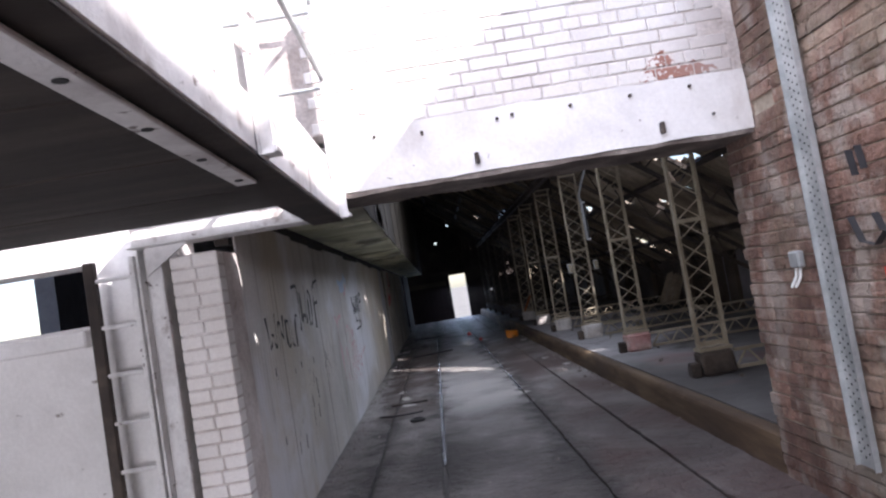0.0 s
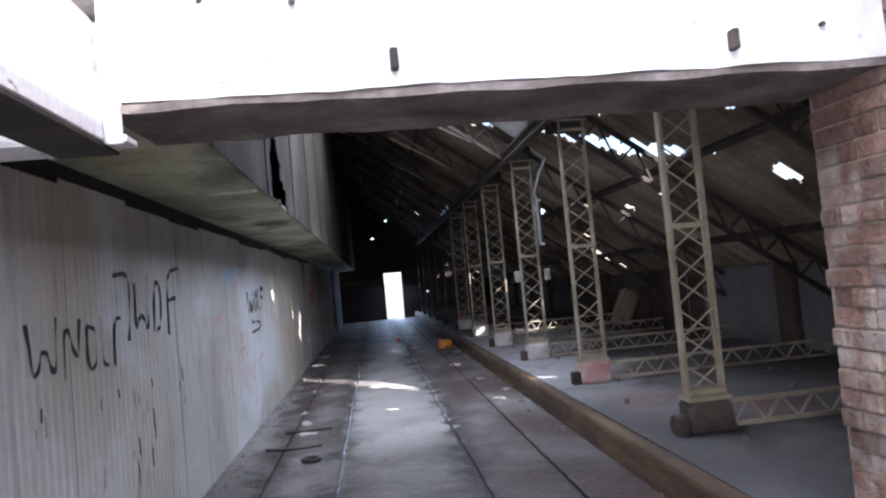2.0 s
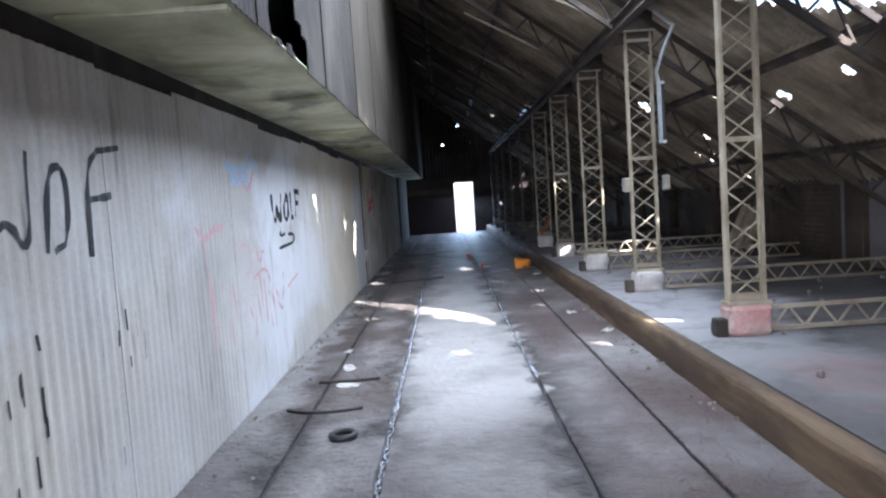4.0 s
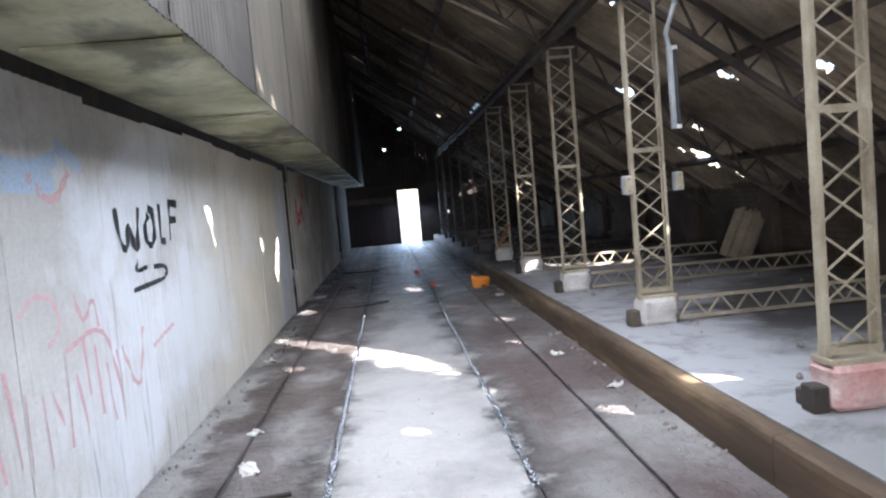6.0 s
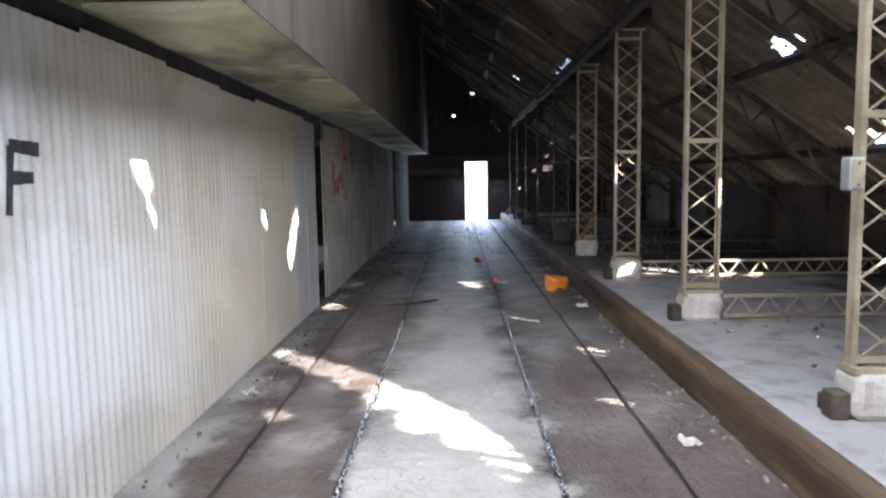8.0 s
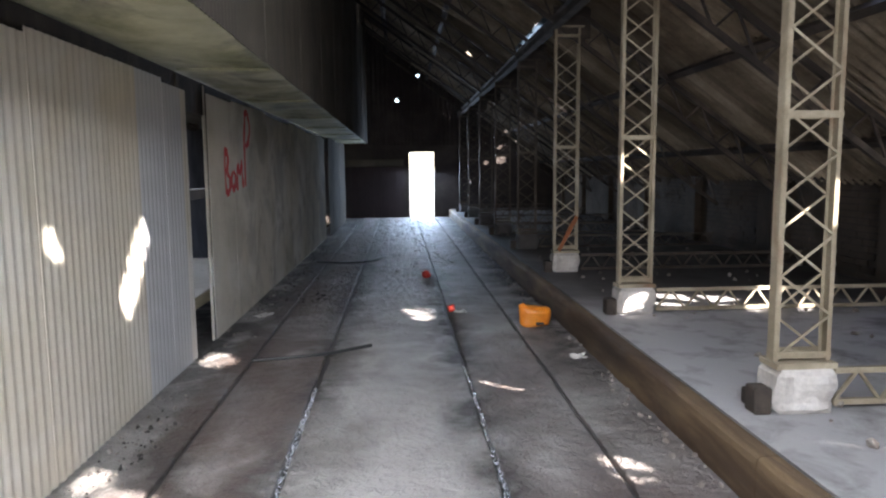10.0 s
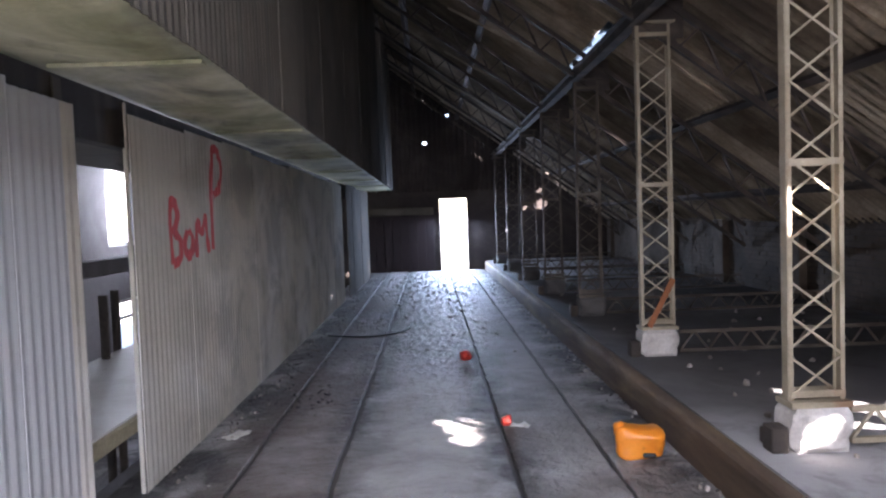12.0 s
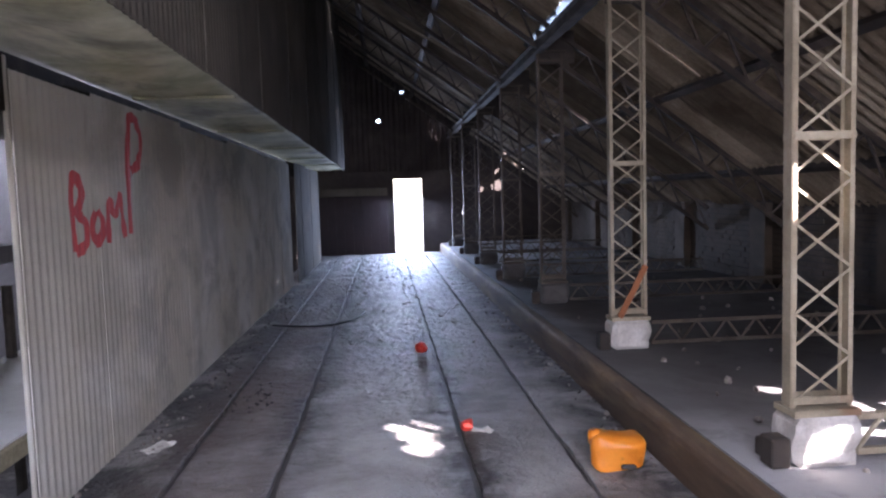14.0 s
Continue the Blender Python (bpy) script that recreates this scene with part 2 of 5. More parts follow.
M_soffit = material("soffit_board", ((0.27, 0.275, 0.15), (0.52, 0.52, 0.34), (0.72, 0.71, 0.54)), 0.75, big=(1.6,), fine=(30, 0.1), bump=0.15, bump_scale=12,
                    vary=0.08, streaks=[((0.13, 0.12, 0.095), (1.5, 0.9, 1), 0.50, 0.62, 0.75), ((0.36, 0.36, 0.24), (0.8, 0.5, 1), 0.5, 0.66, 0.5)])
M_roof = material("roof_sheet", ((0.105, 0.080, 0.056), (0.23, 0.185, 0.132), (0.42, 0.355, 0.27)), 0.9, big=(0.8,), fine=(30, 0.2), bump=0.2, vary=0.38,
                  streaks=[((0.07, 0.06, 0.05), (0.8, 5, 0.8), 0.5, 0.7, 0.6)])
M_steel = material("painted_steel", ((0.23, 0.19, 0.13), (0.335, 0.285, 0.205), (0.435, 0.385, 0.29)), 0.7, big=(2.5,), fine=(60, 0.18), bump=0.12,
                   streaks=[((0.20, 0.10, 0.055), (4, 4, 1.5), 0.60, 0.72, 0.75)])
# the painted steel again, its colour toned down for the far columns' shade
M_steel_shaded = material("shaded_steel", ((0.055, 0.042, 0.032), (0.095, 0.075, 0.057), (0.16, 0.135, 0.105)), 0.8, big=(2.5,), fine=(60, 0.2), bump=0.15)
M_truss = material("rusty_steel", ((0.022, 0.017, 0.014), (0.045, 0.034, 0.028), (0.11, 0.085, 0.066)), 0.8, big=(2.0,), fine=(60, 0.2), bump=0.15)
M_plinth = material("plinth_concrete", ((0.40, 0.37, 0.34), (0.52, 0.49, 0.46), (0.62, 0.59, 0.56)), 0.92, big=(3,), fine=(40, 0.2), bump=0.5, bump_scale=25)
M_plinth_red = material("plinth_red", ((0.42, 0.20, 0.18), (0.50, 0.30, 0.28), (0.55, 0.45, 0.42)), 0.92, big=(3,), fine=(40, 0.2), bump=0.5, bump_scale=25)
M_brick = material("old_brick", ((0.145, 0.080, 0.060), (0.255, 0.148, 0.112), (0.37, 0.275, 0.22)), 0.93, big=(2.4,), fine=(28, 0.38), bump=1.0, bump_scale=30, vary=0.28,
                   streaks=[((0.46, 0.40, 0.35), (3.0, 3.0, 2.2), 0.50, 0.60, 0.75), ((0.31, 0.265, 0.185), (0.9, 0.9, 0.7), 0.54, 0.66, 0.55)])
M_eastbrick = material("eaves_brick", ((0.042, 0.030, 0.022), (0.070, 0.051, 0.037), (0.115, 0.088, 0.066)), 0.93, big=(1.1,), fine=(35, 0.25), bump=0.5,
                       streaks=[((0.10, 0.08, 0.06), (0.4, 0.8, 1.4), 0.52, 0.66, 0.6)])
M_mortar = material("mortar", ((0.25, 0.205, 0.16), (0.40, 0.345, 0.275)), 0.95, big=(5,), fine=(30, 0.3), bump=0.8, bump_scale=30)
M_white_mortar = material("painted_mortar", ((0.36, 0.31, 0.28), (0.56, 0.51, 0.48), (0.72, 0.69, 0.67)), 0.9, big=(2.2,), bump=0.4)
M_white_brick = material("whitewashed_brick", ((0.66, 0.62, 0.59), (0.76, 0.73, 0.70), (0.82, 0.80, 0.78)), 0.8, big=(1.5,), fine=(50, 0.08), bump=0.35, bump_scale=40,
                         vary=0.05, extra=worn_paint)
M_white = material("white_paint", ((0.64, 0.62, 0.60), (0.76, 0.745, 0.73), (0.83, 0.82, 0.81)), 0.65, big=(1.4,), fine=(40, 0.08), bump=0.3,
                   streaks=[((0.42, 0.37, 0.33), (1.6, 1.6, 1.2), 0.60, 0.74, 0.55), ((0.20, 0.16, 0.14), (9, 9, 14), 0.68, 0.71, 0.8)])
M_flaked = material("flaked_paint_steel", ((0.50, 0.48, 0.47), (0.70, 0.69, 0.68), (0.80, 0.79, 0.78)), 0.6, big=(3,), fine=(40, 0.1), bump=0.3,
                    streaks=[((0.24, 0.20, 0.18), (5, 5, 5), 0.58, 0.68, 0.8), ((0.10, 0.07, 0.06), (14, 14, 18), 0.64, 0.68, 0.85)])
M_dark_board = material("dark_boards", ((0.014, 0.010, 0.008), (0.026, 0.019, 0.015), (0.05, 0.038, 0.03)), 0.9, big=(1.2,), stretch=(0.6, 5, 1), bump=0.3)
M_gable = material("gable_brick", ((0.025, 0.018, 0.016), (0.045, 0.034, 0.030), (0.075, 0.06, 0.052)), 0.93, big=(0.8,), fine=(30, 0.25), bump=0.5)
M_hoard = material("dark_hoarding", ((0.020, 0.012, 0.012), (0.035, 0.020, 0.020)), 0.85, bump=0.2)
M_side = material("side_room_plaster", ((0.10, 0.095, 0.10), (0.17, 0.16, 0.17), (0.24, 0.23, 0.245)), 0.9, big=(0.6,), fine=(25, 0.15), bump=0.2)
M_galv = material("galvanised", ((0.34, 0.36, 0.36), (0.44, 0.46, 0.46), (0.54, 0.56, 0.56)), 0.5, 0.55, big=(6,), fine=(60, 0.12), bump=0.08)
M_hole = material("perforation", ((0.02, 0.02, 0.02), (0.03, 0.03, 0.03)), 0.9, bump=0)
M_chain = material("worn_chain_steel", ((0.26, 0.27, 0.29), (0.46, 0.47, 0.50)), 0.24, 0.95, bump=0.1)
M_orange = material("orange_plastic", ((0.62, 0.17, 0.012), (0.72, 0.22, 0.018), (0.78, 0.27, 0.03)), 0.38, big=(6,), fine=(30, 0.08), bump=0.05,
                    streaks=[((0.25, 0.08, 0.02), (7, 7, 7), 0.60, 0.72, 0.7)])
M_red = material("red_plastic", ((0.42, 0.03, 0.02), (0.55, 0.05, 0.03)), 0.4, bump=0.05)
M_redpaint = material("red_spray_paint", ((0.48, 0.035, 0.04), (0.60, 0.07, 0.07)), 0.7, fine=(60, 0.2), bump=0.05)
M_pinkpaint = material("faded_red_paint", ((0.50, 0.30, 0.31), (0.58, 0.40, 0.40)), 0.8, fine=(60, 0.2), bump=0.05)
M_bluepaint = material("faded_blue_paint", ((0.36, 0.46, 0.58), (0.46, 0.54, 0.64)), 0.8, fine=(60, 0.2), bump=0.05)
M_black = material("black_spray_paint", ((0.020, 0.020, 0.022), (0.045, 0.045, 0.05)), 0.6, fine=(60, 0.2), bump=0.05)
M_paper = material("dirty_paper", ((0.45, 0.43, 0.40), (0.62, 0.60, 0.57)), 0.85, big=(12,), bump=0.1)
M_rubber = material("black_rubber", ((0.018, 0.018, 0.02), (0.04, 0.04, 0.042)), 0.5, bump=0.1)
M_rubble = material("rubble", ((0.10, 0.085, 0.075), (0.22, 0.19, 0.17), (0.40, 0.37, 0.34)), 0.95, big=(14,), bump=0.5)
M_ochre = material("ochre_board", ((0.36, 0.31, 0.20), (0.46, 0.41, 0.29)), 0.85, bump=0.15)
M_lampwhite = material("enamel_white", ((0.62, 0.62, 0.60), (0.72, 0.72, 0.70)), 0.45, bump=0.03)
M_ground = material("outside_ground", ((0.22, 0.21, 0.18), (0.34, 0.32, 0.28)), 0.95, big=(0.3,), bump=0.3)
M_rustbar = material("rust_plate", ((0.22, 0.075, 0.03), (0.30, 0.12, 0.05)), 0.85, bump=0.2)

# ---- mesh helpers ----


def link_mesh(name, data, mat, parent=None, m=None, label=""):
    if mat and not data.materials:
        data.materials.append(mat)
    ob = new(name, data)
    if parent is not None:
        ob.parent = parent
    if m is not None:
        ob.matrix_local = m
    if label:
        ob["label"] = label
    return ob


def mesh_of(name, bm, smooth=False):
    me = bpy.data.meshes.new(name)
    if smooth:
        for f in bm.faces:
            f.smooth = True
    bm.to_mesh(me)
    bm.free()
    return me


def part(name, bm, mat, parent=None, label="", smooth=False):
    return link_mesh(name, mesh_of(name, bm, smooth), mat, parent, None, label)


def thing(name, at, label, category, group="", kind="", rz=0):
    ob = new(name)
    ob.empty_display_size = 0.1
    ob.matrix_world = pose(*at, 0, 0, rz)
    return tagged(ob, label, category, group, kind)


def add_box(bm, lo, hi, bevel=0.0, m=None):
    lo, hi = Vector(lo), Vector(hi)
    c, s = (lo + hi) / 2, hi - lo
    mm = Matrix.Translation(c) @ Matrix.Diagonal((*s, 1))
    if m is not None:
        mm = m @ mm
    made = bmesh.ops.create_cube(bm, size=1, matrix=mm)
    if bevel:
        edges = list({e for v in made["verts"] for e in v.link_edges})
        bmesh.ops.bevel(bm, geom=edges, offset=bevel, segments=1, affect="EDGES", clamp_overlap=True)
    return bm


def rough_box(lo, hi, cell=0.06, amp=0.0045, seed=0.0):
    """A cast block with uneven faces and chipped arrises."""
    bm = bmesh.new()
    size = Vector(hi) - Vector(lo)
    bmesh.ops.create_cube(bm, size=1, matrix=Matrix.Translation((Vector(lo) + Vector(hi)) / 2) @ Matrix.Diagonal((*size, 1)))
    for axis in range(3):
        n = int(size[axis] / cell)
        for k in range(1, n):
            at = Vector(lo)
            at[axis] += size[axis] * k / n
            normal = Vector((0, 0, 0))
            normal[axis] = 1
            bmesh.ops.bisect_plane(bm, geom=bm.verts[:] + bm.edges[:] + bm.faces[:], plane_co=at, plane_no=normal)
    for v in bm.verts:
        edge = sum(1 for k in range(3) if min(abs(v.co[k] - lo[k]), abs(v.co[k] - hi[k])) < 1e-4)
        v.co += noise.noise_vector(v.co * 7 + Vector((seed, 0, 0))) * amp * (1.8 if edge > 1 else 0.7) + noise.noise_vector(v.co * 19) * amp * 0.5
    return bm


def box(lo, hi, bevel=0.0):
    return add_box(bmesh.new(), lo, hi, bevel)


def add_bar(bm, a, b, w, h=None, up=(0, 0, 1)):
    """A straight rectangular bar from a to b."""
    a, b, h = Vector(a), Vector(b), h or w
    d = b - a
    z = d.normalized()
    x = Vector(up).cross(z)
    if x.length < 1e-4:
        x = Vector((1, 0, 0)).cross(z)
    x.normalize()
    y = z.cross(x)
    r = Matrix((x, y, z)).transposed().to_4x4()
    m = Matrix.Translation((a + b) / 2) @ r @ Matrix.Diagonal((w, h, d.length, 1))
    bmesh.ops.create_cube(bm, size=1, matrix=m)
    return bm


def add_rod(bm, a, b, r, seg=8, r2=None):
    a, b = Vector(a), Vector(b)
    d = b - a
    m = Matrix.Translation((a + b) / 2) @ d.to_track_quat("Z", "Y").to_matrix().to_4x4()
    bmesh.ops.create_cone(bm, cap_ends=True, segments=seg, radius1=r, radius2=r if r2 is None else r2, depth=d.length, matrix=m)
    return bm


def add_tube(bm, pts, r, seg=8):
    for a, b in zip(pts, pts[1:]):
        add_rod(bm, a, b, r, seg)
        bmesh.ops.create_uvsphere(bm, u_segments=seg, v_segments=5, radius=r * 1.01, matrix=Matrix.Translation(b))
    return bm


def corrugated(name, length, width, pitch, amp, thick=0.006, holes=(), seg=6, rows=1, hem=0.0):
    """A corrugated sheet: ribs along local x from 0 to length, spread over local y from 0 to width, z the relief.
    holes: (x, y, rx, ry, seed), ragged ovals cut through it. hem: raggedness of its two ends."""
    nc = max(2, int(round(width / pitch * seg)))
    nr = max(rows, int(length / 0.028)) if holes else rows
    ys = np.linspace(0, width, nc + 1)
    zs = amp * np.cos(2 * np.pi * ys / pitch)
    xs = np.linspace(0, length, nr + 1)
    rng = random.Random(name)
    end = [rng.uniform(-hem, hem) for _ in ys]
    verts = []
    for side in (0, 1):
        for i, x in enumerate(xs):
            for j, y in enumerate(ys):
                ex = end[j] if i == nr else 0.0
                verts.append((x + ex, y, zs[j] - side * thick))
    keep = np.ones((nr, nc), bool)
    for hx, hy, rx, ry, seed in holes:
        for i in range(nr):
            for j in range(nc):
                cx, cy = (xs[i] + xs[i + 1]) / 2 - hx, (ys[j] + ys[j + 1]) / 2 - hy
                a = math.atan2(cy, cx)
                wob = 1 + (0.12 * math.sin(3 * a + seed) + 0.09 * math.sin(7 * a + 2.3 * seed)) * min(1.0, max(0.15, (max(rx, ry) - 0.13) * 8))
                if (cx / rx) ** 2 + (cy / ry) ** 2 < wob * wob:
                    keep[i, j] = False
    n1 = (nr + 1) * (nc + 1)
    idx = lambda s, i, j: s * n1 + i * (nc + 1) + j
    faces = []
    for i in range(nr):
        for j in range(nc):
            if not keep[i, j]:
                continue
            q = [(i, j), (i + 1, j), (i + 1, j + 1), (i, j + 1)]
            faces.append([idx(0, *p) for p in q])
            faces.append([idx(1, *p) for p in reversed(q)])
            for (di, dj), (p, r) in (((-1, 0), (q[3], q[0])), ((1, 0), (q[1], q[2])), ((0, -1), (q[0], q[1])), ((0, 1), (q[2], q[3]))):
                a, b = i + di, j + dj
                if not (0 <= a < nr and 0 <= b < nc) or not keep[a, b]:
                    faces.append([idx(0, *r), idx(0, *p), idx(1, *p), idx(1, *r)])
    me = bpy.data.meshes.new(name)
    me.from_pydata(verts, [], faces)
    me.update()
    return me

# ---- plan ----
COS = 1 / math.hypot(1, 0.72)
RIDGE_X, EAVE_X, Y0, Y1 = -3.0, 5.6, 4.45, 33.5
COLUMNS = [6.83, 9.47, 12.03, 14.47, 16.95, 19.48, 22.0, 24.5, 27.0, 29.5, 32.0]
def col_x(y):
    """The column line runs slightly askew to the walkway."""
    return float(np.interp(y, (6.8, 9.5, 12.0, 14.5, 17.0, 19.5, 22.0, 32.0), (2.59, 2.595, 2.57, 2.51, 2.48, 2.47, 2.45, 2.38)))


LEDGE = 0.25
WALL_X = -1.22


def roof_z(x):
    return 5.41 - 0.72 * x


def structure(name, bm, mat, label):
    return tagged(part(name, bm, mat), label, name.split("_")[0], kind="structure")


# ground outside, far below the upper floor
structure("ground", box((-2500, -2500, -3.0), (2500, 2500, -2.6)), M_ground, "pale dry yard around the building")

# floor: long slabs between the rail slots
floor = structure("floor", box((-1.45, -3.2, -0.4), (1.998, 33.5, -0.03)), M_slot, "dusty concrete walkway of long slabs with dark rail slots")
edges = (-1.45, *GROOVES, 1.996)


def slab(x0, x1, y0, y1, top):
    """A long slab with chipped, wandering edges."""
    bm = bmesh.new()
    n = max(2, int((y1 - y0) / 0.09))
    prev = None
    for k in range(n + 1):
        y = y0 + (y1 - y0) * k / n
        j0 = 0.011 * noise.noise((x0 * 3, y * 4.0, 0)) + 0.007 * noise.noise((x0 * 3, y * 17.0, 3))
        j1 = 0.011 * noise.noise((x1 * 3, y * 4.0, 7)) + 0.007 * noise.noise((x1 * 3, y * 17.0, 9))
        h = top + 0.002 * noise.noise((x0, y * 2, 5))
        row = [bm.verts.new(p) for p in ((x0 + j0, y, -0.029), (x0 + j0, y, h - 0.006), (x0 + j0 + 0.008, y, h), (x1 + j1 - 0.008, y, h), (x1 + j1, y, h - 0.006), (x1 + j1, y, -0.029))]
        if prev:
            for u in range(5):
                bm.faces.new((prev[u], prev[u + 1], row[u + 1], row[u]))
        else:
            bm.faces.new(row)
        prev = row
    bm.faces.new(prev[::-1])
    bmesh.ops.recalc_face_normals(bm, faces=bm.faces[:])
    return bm



for i, (a, b) in enumerate(zip(edges, edges[1:])):
    wide = 0.020 if i in (1, 2) else 0.014
    for y, end in ((-3.2, 4.2), (4.2, 10.6), (10.6, 16.75), (16.75, 22.4), (22.4, 28.0), (28.0, 33.5)):
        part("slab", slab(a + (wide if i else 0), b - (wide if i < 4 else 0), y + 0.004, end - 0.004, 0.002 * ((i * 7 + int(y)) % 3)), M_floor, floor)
ledge = structure("ledge_floor", box((2.116, Y0, -0.4), (5.6, Y1, LEDGE)), M_ledge, "raised pale concrete side floor under the roof slope")


def kerb_beam(y0, y1):
    """A worn squared timber with rounded, chipped arrises."""
    bm = bmesh.new()
    prev = None
    n = int((y1 - y0) / 0.12)
    for k in range(n + 1):
        y = y0 + (y1 - y0) * k / n
        j, c = 0.012 * noise.noise((0, y * 1.3, 1)), 0.022 + 0.014 * noise.noise((0, y * 5.0, 4))
        top = 0.246 + 0.008 * noise.noise((3, y * 0.9, 2))
        ring = [bm.verts.new(p) for p in ((2.0 + j, y, -0.38), (2.0 + j, y, top - 2.2 * c), (2.0 + j + 0.35 * c, y, top - 0.8 * c), (2.0 + j + 1.1 * c, y, top - 0.15 * c), (2.0 + j + 2 * c, y, top),
                                          (2.104, y, top), (2.114, y, top - 0.012), (2.114, y, -0.38))]
        if prev:
            for u in range(7):
                bm.faces.new((prev[u], prev[u + 1], ring[u + 1], ring[u]))
        else:
            bm.faces.new(ring)
        prev = ring
    bm.faces.new(prev[::-1])
    bmesh.ops.recalc_face_normals(bm, faces=bm.faces[:])
    return bm


kerb = structure("kerb", bmesh.new(), M_kerb, "long tan timber kerb along the sunken walkway")
for y, end in ((Y0, 9.2), (9.2, 13.9), (13.9, 18.75), (18.75, 23.6), (23.6, 28.5), (28.5, Y1)):
    part("kerb_timber", kerb_beam(y + 0.004, end - 0.004), M_kerb, kerb)

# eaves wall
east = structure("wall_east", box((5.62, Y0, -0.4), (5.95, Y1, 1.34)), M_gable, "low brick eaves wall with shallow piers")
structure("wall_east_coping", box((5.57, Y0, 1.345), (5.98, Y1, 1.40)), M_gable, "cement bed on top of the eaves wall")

structure("wall_east_render", box((5.583, 6.0, LEDGE + 0.002), (5.601, 13.4, 1.335), 0.004), M_side, "grey plaster over a stretch of the eaves wall")

# far gable: brick below, sheets above, with an open doorway
DX0, DX1, DH = 0.70, 1.58, 2.13
gable = bmesh.new()
for lo, hi in (((-5.6, 33.5, -2.6), (DX0, 33.8, 2.3)), ((DX0, 33.5, DH), (DX1, 33.8, 2.3)), ((DX1, 33.5, -0.4), (2.65, 33.8, 2.3)), ((DX0, 33.5, -0.4), (DX1, 33.8, 0.0)),
               ((2.65, 33.5, -0.4), (2.73, 33.8, 1.05)), ((2.65, 33.5, 1.14), (2.73, 33.8, 2.3)), ((2.73, 33.5, -0.4), (5.9, 33.8, 2.3))):
    add_box(gable, lo, hi)
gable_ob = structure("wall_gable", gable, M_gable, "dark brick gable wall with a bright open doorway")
frame_bm = bmesh.new()
for lo, hi in (((DX0, 33.44, 0), (DX0 + 0.05, 33.56, DH)), ((DX1 - 0.05, 33.44, 0), (DX1, 33.56, DH)), ((DX0 + 0.05, 33.44, DH - 0.06), (DX1 - 0.05, 33.56, DH))):
    add_box(frame_bm, lo, hi, 0.006)
structure("door_1", frame_bm, M_truss, "open doorway frame of dark timber in the gable")
GABLE_DOTS = [(0.38, 3.70), (1.05, 4.46), (-0.62, 5.47)]
for k in range(11):
    x = -3.6 + 0.876 * k
    top = max(roof_z(max(x, RIDGE_X)) + 0.05, 2.4)
    holes = [(hz - 2.25, hx - x, 0.05, 0.05, 1.0) for hx, hz in GABLE_DOTS if x <= hx < x + 0.876 and hz < top]
    me = corrugated("gable_sheet", max(top - 2.25, 0.15), 0.88, 0.146, 0.02, holes=holes)
    m = Matrix(((0, 1, 0, x), (0, 0, -1, 33.58 + 0.01 * (k % 2)), (1, 0, 0, 2.25), (0, 0, 0, 1)))
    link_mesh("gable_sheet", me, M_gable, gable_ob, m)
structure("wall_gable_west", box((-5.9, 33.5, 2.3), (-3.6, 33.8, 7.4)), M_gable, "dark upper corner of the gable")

# ---- main roof: slipped corrugated sheets on the right slope ----
ROOF_HOLES = [  # x, y, half length down the slope, half width
    (2.75, 13.20, 0.11, 0.19), (3.917, 13.26, 0.05, 0.06), (3.958, 13.24, 0.05, 0.07), (4.0, 13.21, 0.05, 0.06), (3.728, 15.76, 0.08, 0.11), (3.781, 15.69, 0.08, 0.12), (3.683, 15.53, 0.08, 0.12), (3.715, 15.42, 0.07, 0.10), (3.661, 15.66, 0.07, 0.10), (3.69, 15.30, 0.06, 0.08), (4.20, 11.99, 0.08, 0.14), (4.16, 10.62, 0.07, 0.08), (3.53, 7.70, 0.06, 0.07),
    (2.74, 11.00, 0.08, 0.14), (2.90, 10.82, 0.12, 0.16), (3.02, 10.66, 0.14, 0.20), (3.18, 10.45, 0.15, 0.23), (3.33, 10.17, 0.16, 0.27), (3.48, 9.88, 0.16, 0.31), (3.62, 9.58, 0.12, 0.27), (3.72, 9.30, 0.09, 0.18), (2.93, 9.52, 0.07, 0.10),
    (1.70, 9.53, 0.11, 0.10), (1.86, 9.50, 0.07, 0.05), (1.60, 9.06, 0.06, 0.09), (1.96, 11.63, 0.06, 0.05),
    (1.97, 12.80, 0.06, 0.05), (2.02, 12.68, 0.08, 0.06), (2.07, 12.56, 0.08, 0.07), (2.12, 12.44, 0.08, 0.07), (2.17, 12.33, 0.08, 0.07), (2.22, 12.22, 0.07, 0.06),
    (5.12, 15.62, 0.17, 0.09), (5.38, 15.75, 0.08, 0.08), (5.0, 16.05, 0.25, 0.19), (4.79, 16.38, 0.05, 0.08), (4.80, 15.62, 0.12, 0.07), (4.47, 15.03, 0.07, 0.07),
    (4.33, 8.23, 0.16, 0.12), (3.84, 8.75, 0.06, 0.09),
    (4.25, 33.0, 0.16, 0.10), (4.05, 32.75, 0.06, 0.05), (4.0, 33.2, 0.05, 0.05), (2.49, 28.0, 0.12, 0.03), (2.33, 29.7, 0.14, 0.03), (3.74, 31.9, 0.05, 0.03),
    (2.0, 26.3, 0.10, 0.025), (1.75, 27.4, 0.16, 0.02), (2.58, 21.5, 0.09, 0.42), (2.58, 22.3, 0.09, 0.45), (2.58, 23.0, 0.06, 0.40),
]
roof = structure("roof", box((RIDGE_X - 0.15, Y0, roof_z(RIDGE_X) + 0.03), (RIDGE_X + 0.15, 33.65, roof_z(RIDGE_X) + 0.09)), M_roof,
                 "old corrugated roof sheets, weathered and holed")
STEP, RUN = 0.876, 1.21
PURLIN_X = [4.97 - RUN * k for k in range(7)]
